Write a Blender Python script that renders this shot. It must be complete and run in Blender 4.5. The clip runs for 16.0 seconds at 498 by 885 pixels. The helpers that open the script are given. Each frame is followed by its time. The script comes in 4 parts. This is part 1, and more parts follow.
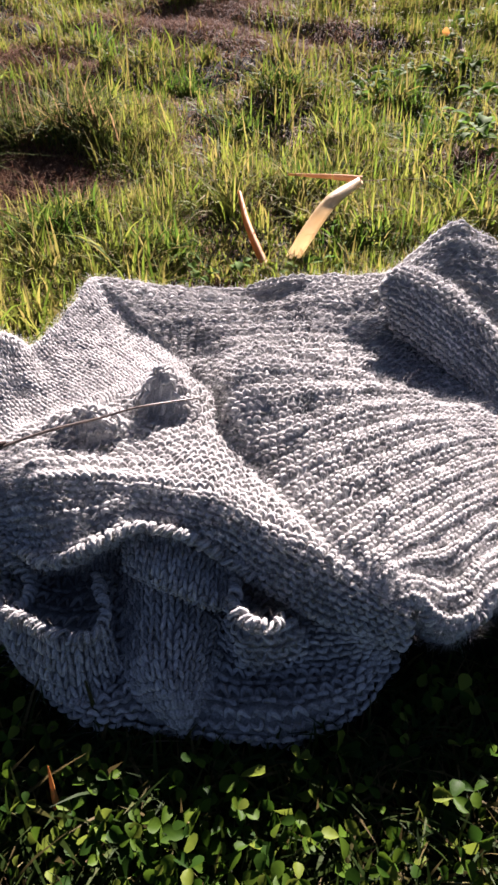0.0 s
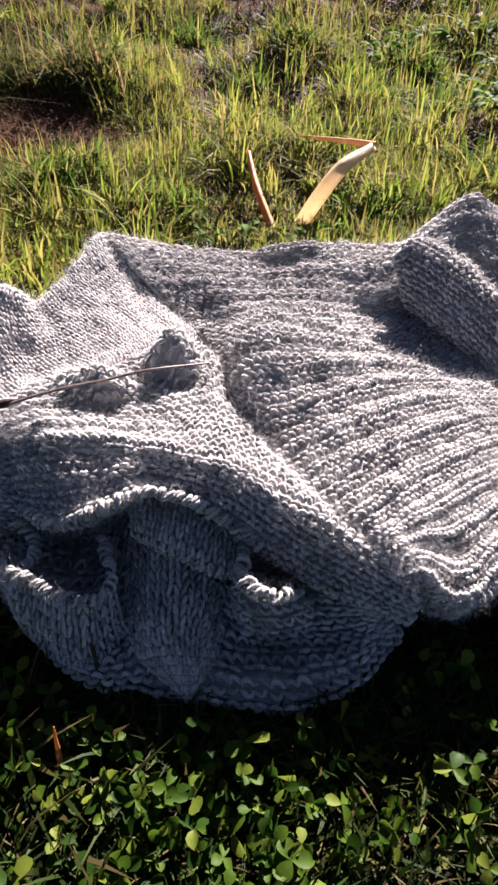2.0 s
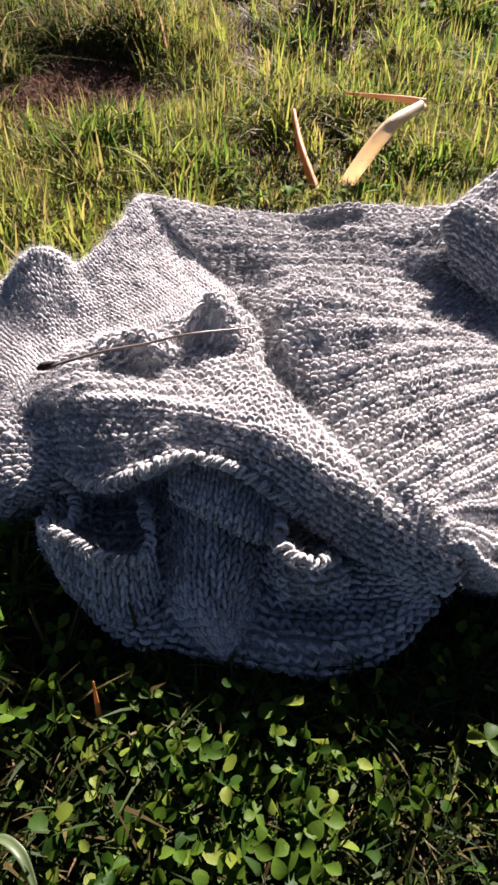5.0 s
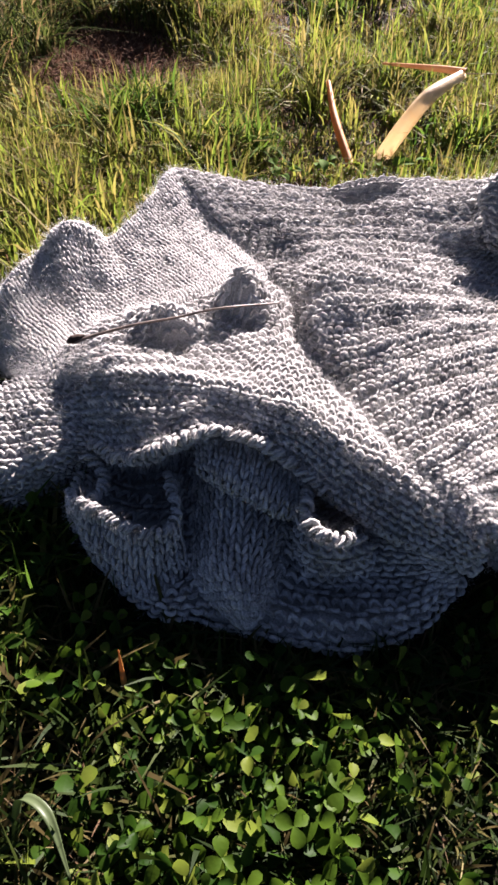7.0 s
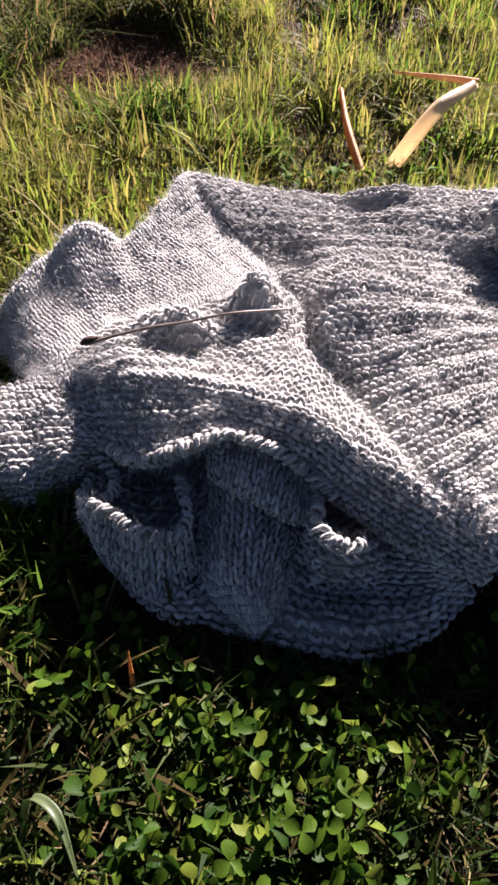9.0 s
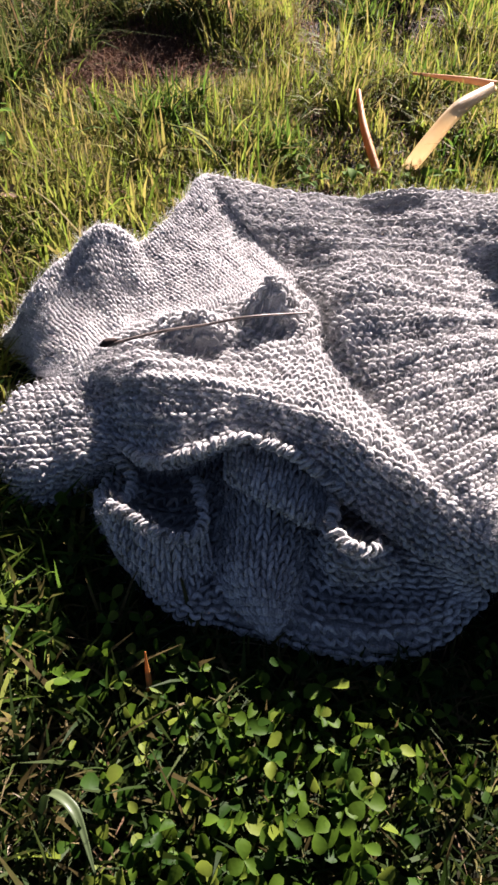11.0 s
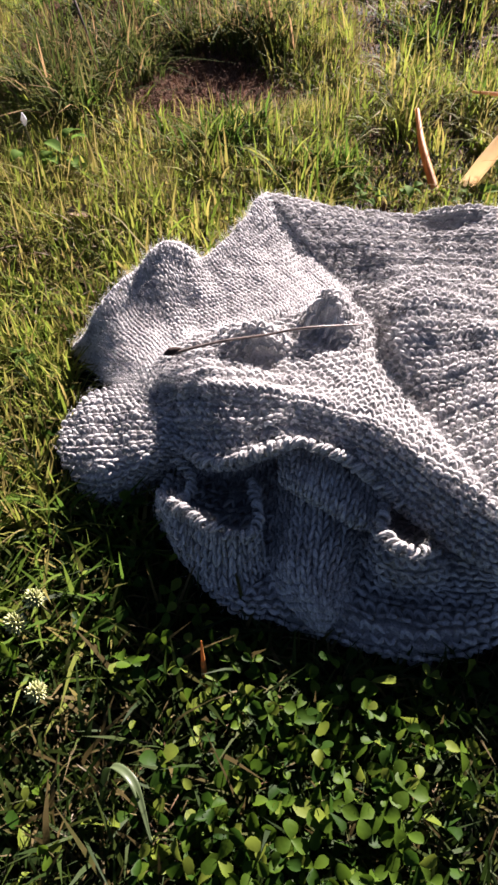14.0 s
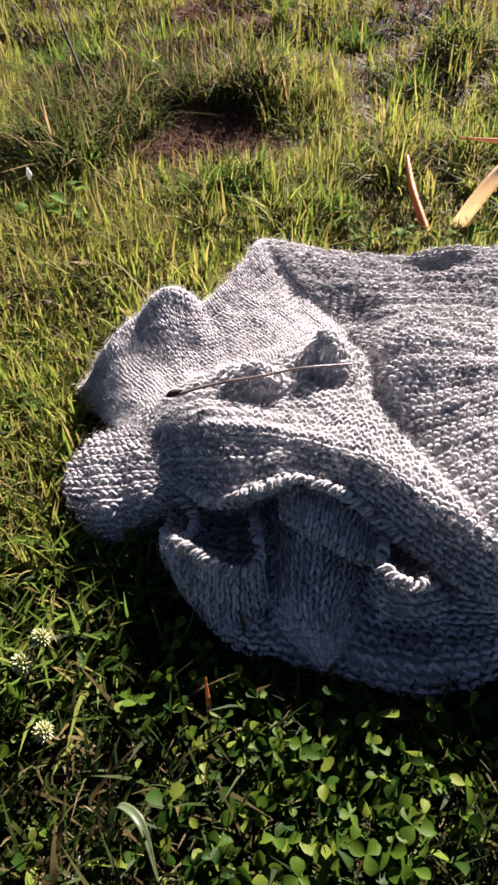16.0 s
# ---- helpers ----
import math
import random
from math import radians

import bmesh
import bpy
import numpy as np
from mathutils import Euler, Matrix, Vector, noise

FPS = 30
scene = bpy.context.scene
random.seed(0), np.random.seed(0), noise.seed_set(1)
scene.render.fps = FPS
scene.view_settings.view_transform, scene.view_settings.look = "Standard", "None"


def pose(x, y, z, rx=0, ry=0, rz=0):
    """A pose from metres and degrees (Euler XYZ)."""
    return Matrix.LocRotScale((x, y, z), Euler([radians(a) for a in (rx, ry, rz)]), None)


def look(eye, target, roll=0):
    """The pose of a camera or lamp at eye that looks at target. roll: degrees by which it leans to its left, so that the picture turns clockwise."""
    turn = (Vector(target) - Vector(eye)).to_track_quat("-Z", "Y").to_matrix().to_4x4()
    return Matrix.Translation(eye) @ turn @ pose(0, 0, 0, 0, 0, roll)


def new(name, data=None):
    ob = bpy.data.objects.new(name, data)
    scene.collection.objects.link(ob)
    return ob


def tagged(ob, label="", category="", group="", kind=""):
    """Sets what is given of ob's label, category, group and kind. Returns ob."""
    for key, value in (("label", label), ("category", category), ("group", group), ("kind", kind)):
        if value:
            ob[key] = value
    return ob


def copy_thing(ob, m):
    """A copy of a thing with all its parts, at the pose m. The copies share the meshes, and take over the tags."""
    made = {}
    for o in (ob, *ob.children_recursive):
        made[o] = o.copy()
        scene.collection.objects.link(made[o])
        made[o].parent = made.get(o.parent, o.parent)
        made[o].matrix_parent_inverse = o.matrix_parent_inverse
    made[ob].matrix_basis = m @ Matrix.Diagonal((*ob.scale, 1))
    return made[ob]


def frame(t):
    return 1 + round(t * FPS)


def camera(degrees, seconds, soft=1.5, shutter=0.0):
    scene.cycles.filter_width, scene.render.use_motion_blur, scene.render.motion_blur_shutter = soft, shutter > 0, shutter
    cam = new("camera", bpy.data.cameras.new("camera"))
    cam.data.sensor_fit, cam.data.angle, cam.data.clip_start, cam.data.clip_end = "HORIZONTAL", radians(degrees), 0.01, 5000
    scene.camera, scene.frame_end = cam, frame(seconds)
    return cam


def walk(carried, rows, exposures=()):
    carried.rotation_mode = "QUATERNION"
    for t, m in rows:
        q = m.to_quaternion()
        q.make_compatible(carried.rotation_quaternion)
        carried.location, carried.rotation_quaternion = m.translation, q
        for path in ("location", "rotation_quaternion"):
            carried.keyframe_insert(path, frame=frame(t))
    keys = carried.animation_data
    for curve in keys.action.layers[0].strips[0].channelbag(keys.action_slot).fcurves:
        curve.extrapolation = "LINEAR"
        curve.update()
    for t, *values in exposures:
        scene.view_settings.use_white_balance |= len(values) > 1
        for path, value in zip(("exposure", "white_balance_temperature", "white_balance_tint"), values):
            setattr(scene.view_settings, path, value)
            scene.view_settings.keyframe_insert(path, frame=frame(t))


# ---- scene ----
cam = camera(41.5, 16.0, soft=2.7)
PATH = [
    (0, (0.038, -0.004, 0.45), (-0.038, 1.52, -0.844), -0.9),
    (0.5, (0.035, -0.003, 0.449), (-0.026, 1.498, -0.872), -0.9),
    (1, (0.03, 0.001, 0.448), (0.031, 1.479, -0.899), 1.3),
    (1.5, (0.022, 0.008, 0.441), (0.038, 1.431, -0.964), 3.2),
    (2, (0.017, 0.001, 0.447), (-0.009, 1.458, -0.923), 2.8),
    (2.5, (0.019, 0.001, 0.45), (-0.061, 1.437, -0.941), 0.8),
    (3, (0.023, 0.0, 0.448), (-0.086, 1.406, -0.97), -0.2),
    (3.5, (0.014, 0.003, 0.444), (-0.069, 1.392, -0.993), 1.9),
    (4, (0.019, 0.004, 0.447), (-0.114, 1.385, -0.994), -0.1),
    (6.5, (0.006, -0.001, 0.44), (-0.114, 1.366, -1.015), 3.0),
    (7, (0.016, 0.001, 0.441), (-0.194, 1.324, -1.044), -0.8),
    (7.5, (0.011, -0.001, 0.441), (-0.198, 1.334, -1.033), -0.1),
    (8, (0.008, -0.001, 0.442), (-0.19, 1.333, -1.035), 0.7),
    (8.5, (0.009, -0.002, 0.443), (-0.199, 1.337, -1.028), 0.4),
    (9, (0.007, -0.001, 0.443), (-0.203, 1.33, -1.035), 0.4),
    (11.5, (0.002, -0.002, 0.451), (-0.256, 1.315, -1.032), -0.5),
    (12, (0.006, -0.007, 0.452), (-0.29, 1.327, -1.009), -1.8),
    (12.5, (0.007, -0.009, 0.454), (-0.305, 1.319, -1.009), -2.5),
    (13, (0.01, -0.018, 0.459), (-0.29, 1.333, -0.986), -1.9),
    (13.5, (0.012, -0.024, 0.465), (-0.342, 1.312, -0.981), -3.6),
    (14, (0.006, -0.025, 0.462), (-0.399, 1.293, -0.986), -3.7),
    (14.5, (0.008, -0.024, 0.464), (-0.444, 1.329, -0.938), -5.2),
    (15, (0.01, -0.023, 0.465), (-0.421, 1.346, -0.928), -4.8),
    (15.5, (0.006, -0.034, 0.47), (-0.392, 1.382, -0.885), -3.0),
    (16, (0.012, -0.033, 0.472), (-0.421, 1.361, -0.895), -5.0),
]
walk(cam, [(t, look(eye, target, roll)) for t, eye, target, roll in PATH], [(0, 2.96, 6240, 25), (16, 2.96, 6240, 25)])

# ---- light ----
SUN_AZIMUTH, SUN_HEIGHT = 14.0, 26.2   # degrees, clockwise from +y, above the horizon
world = bpy.data.worlds.new("sky")
world.use_nodes = True
scene.world = world
sky = world.node_tree.nodes.new("ShaderNodeTexSky")
sky.sky_type = "NISHITA"
sky.sun_disc = False
sky.air_density, sky.dust_density, sky.ozone_density = 0.6, 0.4, 1.0
sky.sun_elevation = radians(SUN_HEIGHT)
sky.sun_rotation = radians(SUN_AZIMUTH)
back = world.node_tree.nodes["Background"]
back.inputs["Strength"].default_value = 0.0150
world.node_tree.links.new(sky.outputs[0], back.inputs["Color"])
sun = new("sun", bpy.data.lights.new("sun", "SUN"))
sun.data.energy, sun.data.angle, sun.data.color = 5.0, radians(0.6), (1.0, 0.915, 0.82)
toward = Vector((math.sin(radians(SUN_AZIMUTH)) * math.cos(radians(SUN_HEIGHT)),
                 math.cos(radians(SUN_AZIMUTH)) * math.cos(radians(SUN_HEIGHT)), math.sin(radians(SUN_HEIGHT))))
sun.matrix_world = look(tuple(toward * 20), (0, 0, 0))


# ---- materials ----
def material(name):
    m = bpy.data.materials.new(name)
    m.use_nodes = True
    m.node_tree.nodes.clear()
    return m, m.node_tree.nodes, m.node_tree.links


def ramp(nodes, stops):
    r = nodes.new("ShaderNodeValToRGB")
    els = r.color_ramp.elements
    while len(els) < len(stops):
        els.new(0.5)
    for e, (at, col) in zip(els, stops):
        e.position, e.color = at, (*col, 1)
    return r


def noise_at(nodes, links, scale, detail=3.0):
    co = nodes.new("ShaderNodeTexCoord")
    n = nodes.new("ShaderNodeTexNoise")
    n.inputs["Scale"].default_value, n.inputs["Detail"].default_value = scale, detail
    links.new(co.outputs["Object"], n.inputs["Vector"])
    return n


def wool(name, light, dark):
    """Heathered yarn: every stitch has its own grey, with fine fibre grain and a little light coming through."""
    m, nodes, links = material(name)
    out = nodes.new("ShaderNodeOutputMaterial")
    geo = nodes.new("ShaderNodeNewGeometry")
    fine = noise_at(nodes, links, 620.0, 6.0)
    patch = noise_at(nodes, links, 14.0, 3.0)
    a = nodes.new("ShaderNodeMath"); a.operation = "MULTIPLY_ADD"
    links.new(geo.outputs["Random Per Island"], a.inputs[0]); a.inputs[1].default_value = 0.42
    links.new(fine.outputs["Fac"], a.inputs[2])
    b = nodes.new("ShaderNodeMath"); b.operation = "MULTIPLY_ADD"
    links.new(patch.outputs["Fac"], b.inputs[0]); b.inputs[1].default_value = 0.5
    links.new(a.outputs[0], b.inputs[2])
    scaled = nodes.new("ShaderNodeMapRange")
    scaled.inputs["From Min"].default_value, scaled.inputs["From Max"].default_value = 0.62, 1.30
    links.new(b.outputs[0], scaled.inputs["Value"])
    col = ramp(nodes, [(0.0, dark), (1.0, light)])
    links.new(scaled.outputs[0], col.inputs["Fac"])
    p = nodes.new("ShaderNodeBsdfPrincipled")
    p.inputs["Roughness"].default_value = 0.9
    p.inputs["Sheen Weight"].default_value = 0.35
    p.inputs["Sheen Roughness"].default_value = 0.4
    p.inputs["Specular IOR Level"].default_value = 0.15
    links.new(col.outputs[0], p.inputs["Base Color"])
    bump = nodes.new("ShaderNodeBump")
    bump.inputs["Strength"].default_value, bump.inputs["Distance"].default_value = 0.9, 0.0012
    links.new(fine.outputs["Fac"], bump.inputs["Height"])
    links.new(bump.outputs[0], p.inputs["Normal"])
    tr = nodes.new("ShaderNodeBsdfTranslucent")
    links.new(col.outputs[0], tr.inputs["Color"])
    mix = nodes.new("ShaderNodeMixShader"); mix.inputs[0].default_value = 0.16
    links.new(p.outputs[0], mix.inputs[1]); links.new(tr.outputs[0], mix.inputs[2])
    links.new(mix.outputs[0], out.inputs["Surface"])
    return m


def leafy(name, stops, through_light=0.4, gloss=0.35, patch_scale=3.0, patch_weight=0.6, spec=0.4):
    """Thin plant matter: colour by piece and by patch, light through the leaf, a soft gloss."""
    m, nodes, links = material(name)
    out = nodes.new("ShaderNodeOutputMaterial")
    geo = nodes.new("ShaderNodeNewGeometry")
    patch = noise_at(nodes, links, patch_scale, 4.0)
    vein = noise_at(nodes, links, 160.0, 2.0)
    a = nodes.new("ShaderNodeMath"); a.operation = "MULTIPLY_ADD"
    links.new(patch.outputs["Fac"], a.inputs[0]); a.inputs[1].default_value = patch_weight * 2
    a.inputs[2].default_value = -patch_weight
    b = nodes.new("ShaderNodeMath"); b.operation = "ADD"
    links.new(a.outputs[0], b.inputs[0]); links.new(geo.outputs["Random Per Island"], b.inputs[1])
    c = nodes.new("ShaderNodeMath"); c.operation = "MULTIPLY_ADD"
    links.new(vein.outputs["Fac"], c.inputs[0]); c.inputs[1].default_value = 0.25; links.new(b.outputs[0], c.inputs[2])
    col = ramp(nodes, stops)
    links.new(c.outputs[0], col.inputs["Fac"])
    p = nodes.new("ShaderNodeBsdfPrincipled")
    p.inputs["Roughness"].default_value = gloss
    p.inputs["Specular IOR Level"].default_value = spec
    links.new(col.outputs[0], p.inputs["Base Color"])
    bump = nodes.new("ShaderNodeBump")
    bump.inputs["Strength"].default_value, bump.inputs["Distance"].default_value = 0.3, 0.001
    links.new(vein.outputs["Fac"], bump.inputs["Height"]); links.new(bump.outputs[0], p.inputs["Normal"])
    tr = nodes.new("ShaderNodeBsdfTranslucent")
    links.new(col.outputs[0], tr.inputs["Color"])
    mix = nodes.new("ShaderNodeMixShader"); mix.inputs[0].default_value = through_light
    links.new(p.outputs[0], mix.inputs[1]); links.new(tr.outputs[0], mix.inputs[2])
    links.new(mix.outputs[0], out.inputs["Surface"])
    return m


def plain(name, stops, rough=0.8, scale=40.0, bump_depth=0.002, metal=0.0):
    m, nodes, links = material(name)
    out = nodes.new("ShaderNodeOutputMaterial")
    n = noise_at(nodes, links, scale, 6.0)
    col = ramp(nodes, stops)
    links.new(n.outputs["Fac"], col.inputs["Fac"])
    p = nodes.new("ShaderNodeBsdfPrincipled")
    p.inputs["Roughness"].default_value, p.inputs["Metallic"].default_value = rough, metal
    p.inputs["Specular IOR Level"].default_value = 0.12
    links.new(col.outputs[0], p.inputs["Base Color"])
    bump = nodes.new("ShaderNodeBump")
    bump.inputs["Strength"].default_value, bump.inputs["Distance"].default_value = 0.7, bump_depth
    links.new(n.outputs["Fac"], bump.inputs["Height"]); links.new(bump.outputs[0], p.inputs["Normal"])
    links.new(p.outputs[0], out.inputs["Surface"])
    return m


WOOL = wool("grey_wool", (0.505, 0.492, 0.468), (0.130, 0.127, 0.124))
FUZZ = leafy("loose_fibre", [(0.0, (0.335, 0.328, 0.322)), (1.0, (0.549, 0.536, 0.516))], 0.5, 0.6, 30.0, 0.2, 0.2)
# soil blackened beyond its own tone: shade between the plants is in the colour
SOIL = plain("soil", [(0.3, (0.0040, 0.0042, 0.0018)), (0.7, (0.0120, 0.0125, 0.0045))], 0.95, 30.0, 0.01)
GRASS = leafy("grass_blade", [(0.0, (0.045, 0.0787, 0.009)), (0.34, (0.104, 0.14, 0.0165)), (0.70, (0.15, 0.153, 0.0286)),
                              (0.92, (0.169, 0.136, 0.0375)), (1.0, (0.151, 0.125, 0.039))], 0.52, 0.65, 2.6, 0.5, 0.06)
MEADOW = leafy("meadow_blade", [(0.0, (0.0315, 0.0551, 0.0063)), (0.34, (0.0728, 0.098, 0.0115)), (0.70, (0.105, 0.107, 0.02)),
                               (0.92, (0.118, 0.0952, 0.0262)), (1.0, (0.106, 0.0877, 0.0274))], 0.52, 0.65, 2.6, 0.55, 0.06)
STRAW = leafy("dry_grass", [(0.0, (0.0871, 0.0436, 0.0235)), (0.5, (0.121, 0.0771, 0.0402)), (0.85, (0.161, 0.117, 0.067)), (1.0, (0.241, 0.201, 0.141))],
              0.5, 0.7, 3.0, 0.5, 0.08)
TANGLE = leafy("dead_tangle", [(0.0, (0.0402, 0.0188, 0.0121)), (0.6, (0.0871, 0.0415, 0.0255)), (1.0, (0.161, 0.0938, 0.0536))], 0.3, 0.8, 6.0, 0.4, 0.05)
# the dim, backlit side of the blades is put into this darker green
BACKLIT_LAWN = leafy("short_grass", [(0.0, (0.00592, 0.0127, 0.00228)), (0.5, (0.0127, 0.0247, 0.00365)), (0.85, (0.0251, 0.0365, 0.00547)), (1.0, (0.0592, 0.0456, 0.016))],
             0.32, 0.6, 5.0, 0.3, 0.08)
TUSSOCK = leafy("tussock_blade", [(0.0, (0.0201, 0.0469, 0.0067)), (0.5, (0.0503, 0.0905, 0.0107)), (0.85, (0.0938, 0.124, 0.0201)), (1.0, (0.161, 0.134, 0.0402))], 0.55, 0.75, 4.0, 0.35, 0.04)
TALL = leafy("tall_grass", [(0.0, (0.0213, 0.0349, 0.00874)), (0.5, (0.0486, 0.0641, 0.0136)), (0.85, (0.102, 0.0972, 0.031)), (1.0, (0.194, 0.126, 0.0583))], 0.42, 0.75, 4.0, 0.4, 0.04)
CLOVER = leafy("clover_leaf", [(0.0, (0.0067, 0.0201, 0.00268)), (0.5, (0.0174, 0.0429, 0.00402)), (0.85, (0.0469, 0.0831, 0.0067)), (1.0, (0.0871, 0.114, 0.0147))],
               0.45, 0.5, 6.0, 0.3, 0.06)
PALE_BLADE = leafy("pale_blade", [(0.0, (0.061, 0.0938, 0.0328)), (1.0, (0.103, 0.136, 0.061))], 0.6, 0.4, 60.0, 0.3, 0.3)
STEM = leafy("stem", [(0.0, (0.0603, 0.0804, 0.0201)), (1.0, (0.134, 0.107, 0.0469))], 0.2, 0.4)
BLOOM = leafy("pale_bloom", [(0.0, (0.22, 0.26, 0.08)), (1.0, (0.40, 0.40, 0.20))], 0.3, 0.6, 80.0, 0.3)
BARK = leafy("dried_leaf", [(0.0, (0.58, 0.32, 0.12)), (0.45, (0.66, 0.50, 0.29)), (1.0, (0.70, 0.61, 0.45))], 0.6, 0.35, 14.0, 0.6, 0.5)
RUST = leafy("rust_reed", [(0.0, (0.308, 0.114, 0.0268)), (1.0, (0.482, 0.228, 0.0603))], 0.4, 0.6, 20.0, 0.5, 0.2)
TIP = leafy("dried_leaf_tip", [(0.0, (0.335, 0.181, 0.0871)), (1.0, (0.496, 0.322, 0.188))], 0.5, 0.5, 20.0, 0.5, 0.2)
DARK_STALK = plain("dark_stalk", [(0.3, (0.0168, 0.0107, 0.00871)), (0.7, (0.0402, 0.0281, 0.0228))], 0.95, 60.0, 0.0005)
STALK_BROWN = plain("brown_stalk", [(0.3, (0.067, 0.0503, 0.0402)), (0.7, (0.147, 0.114, 0.0938))], 0.45, 120.0, 0.0003)
DEAD_LEAF = plain("dead_leaf", [(0.3, (0.107, 0.0603, 0.0402)), (0.7, (0.201, 0.134, 0.0938))], 0.8, 70.0, 0.001)


# ---- mesh helpers ----
def mesh_from(name, verts, faces, mat, smooth=True):
    """One mesh from arrays; faces is a list of index arrays, each (n, 3) or (n, 4)."""
    me = bpy.data.meshes.new(name)
    verts = np.asarray(verts, np.float32)
    faces = [np.asarray(f, np.int32) for f in faces if len(f)]
    loops = np.concatenate([f.ravel() for f in faces])
    sizes = np.concatenate([np.full(len(f), f.shape[1], np.int32) for f in faces])
    me.vertices.add(len(verts)); me.vertices.foreach_set("co", verts.ravel())
    me.loops.add(len(loops)); me.loops.foreach_set("vertex_index", loops)
    me.polygons.add(len(sizes))
    me.polygons.foreach_set("loop_start", np.concatenate([[0], np.cumsum(sizes)[:-1]]).astype(np.int32))
    me.polygons.foreach_set("use_smooth", np.full(len(sizes), smooth))
    me.update(calc_edges=True)
    me.validate()
    me.materials.append(mat)
    return me


def put(name, me, parent=None, label="", kind=""):
    ob = new(name, me)
    ob.parent = parent
    return tagged(ob, label, "", "", kind)


def unit(a):
    return a / np.maximum(np.linalg.norm(a, axis=-1, keepdims=True), 1e-9)


def spline(points, n):
    """Catmull-Rom through the points along the first axis, n samples."""
    p = np.asarray(points, float)
    p = np.concatenate([2 * p[:1] - p[1:2], p, 2 * p[-1:] - p[-2:-1]])
    s = np.linspace(0, len(p) - 3 - 1e-6, n)
    i = s.astype(int)
    f = (s - i).reshape((-1,) + (1,) * (p.ndim - 1))
    a, b, c, d = p[i], p[i + 1], p[i + 2], p[i + 3]
    return 0.5 * (2 * b + (c - a) * f + (2 * a - 5 * b + 4 * c - d) * f**2 + (3 * b - 3 * c + d - a) * f**3)


def even(line, n):
    """The polyline again with n points at even distances."""
    step = np.r_[0, np.cumsum(np.linalg.norm(np.diff(line, axis=0), axis=1))]
    at = np.linspace(0, step[-1], n)
    return np.stack([np.interp(at, step, line[:, k]) for k in range(line.shape[1])], 1)


def cloth_surface(rows, nu=220, nv=160):
    """A smooth cloth through guide rows; even along each row and, on average, across them."""
    grid = spline(np.stack([spline(r, nu) for r in rows]), nv * 2)
    gap = np.linalg.norm(np.diff(grid, axis=0), axis=2).mean(1)
    step = np.r_[0, np.cumsum(gap)]
    at = np.linspace(0, step[-1], nv)
    flat = grid.reshape(len(grid), -1)
    grid = np.stack([np.interp(at, step, flat[:, k]) for k in range(flat.shape[1])], 1).reshape(nv, nu, 3)
    return np.stack([even(r, nu) for r in grid])


def frame_of(grid):
    du, dv = np.gradient(grid, axis=1), np.gradient(grid, axis=0)
    n = unit(np.cross(du, dv))
    if n[..., 2].mean() < 0:
        n = -n
    return du * (grid.shape[1] - 1), dv * (grid.shape[0] - 1), n


def sample(field, v, u):
    """Bilinear look-up of a (nv, nu, 3) field at 0..1 places."""
    nv, nu = field.shape[:2]
    y, x = np.clip(v, 0, 1) * (nv - 1.001), np.clip(u, 0, 1) * (nu - 1.001)
    j, i = y.astype(int), x.astype(int)
    fy, fx = (y - j)[..., None], (x - i)[..., None]
    return (field[j, i] * (1 - fy) * (1 - fx) + field[j, i + 1] * (1 - fy) * fx + field[j + 1, i] * fy * (1 - fx) + field[j + 1, i + 1] * fy * fx)


def tubes(paths, radii, sides=6):
    """Closed little tubes: paths (n, k, 3), radii (n, k). Returns verts and quads."""
    n, k, _ = paths.shape
    t = unit(np.gradient(paths, axis=1))
    ref = np.broadcast_to(np.array([0.31, 0.17, 0.93]), t.shape)
    a = unit(np.cross(t, ref)); b = np.cross(t, a)
    ang = np.arange(sides) / sides * 2 * np.pi
    ring = a[:, :, None] * np.cos(ang)[:, None] + b[:, :, None] * np.sin(ang)[:, None]
    v = paths[:, :, None] + ring * radii[:, :, None, None]
    base = np.arange(n)[:, None, None] * (k * sides)
    r, s = np.arange(k - 1)[:, None], np.arange(sides)[None]
    q = np.stack([r * sides + s, r * sides + (s + 1) % sides, (r + 1) * sides + (s + 1) % sides, (r + 1) * sides + s], -1).reshape(1, -1, 4)
    return v.reshape(-1, 3), (base + q).reshape(-1, 4)


RNG = np.random.default_rng(11)


def fibres(points, normals, count, length):
    """Loose wool hairs standing off the yarn: thin slivers of three points."""
    pick = RNG.integers(0, len(points), count)
    p, n = points[pick] + RNG.normal(0, 0.0022, (count, 3)), normals[pick]
    way = unit(n * 0.35 + RNG.normal(0, 0.6, (count, 3)))
    long = length * RNG.uniform(0.25, 1.15, (count, 1))
    side = unit(np.cross(way, RNG.normal(0, 1, (count, 3)))) * 0.00006
    bend = RNG.normal(0, 0.25, (count, 3)) * long
    mid, tip = p + way * long * 0.5 + bend * 0.3, p + way * long + bend
    v = np.stack([p - side, p + side, mid + side * 0.8, mid - side * 0.8, tip], 1).reshape(-1, 3)
    b = np.arange(count)[:, None] * 5
    return v, b + np.array([[0, 1, 2, 3]]), b + np.array([[3, 2, 4]])


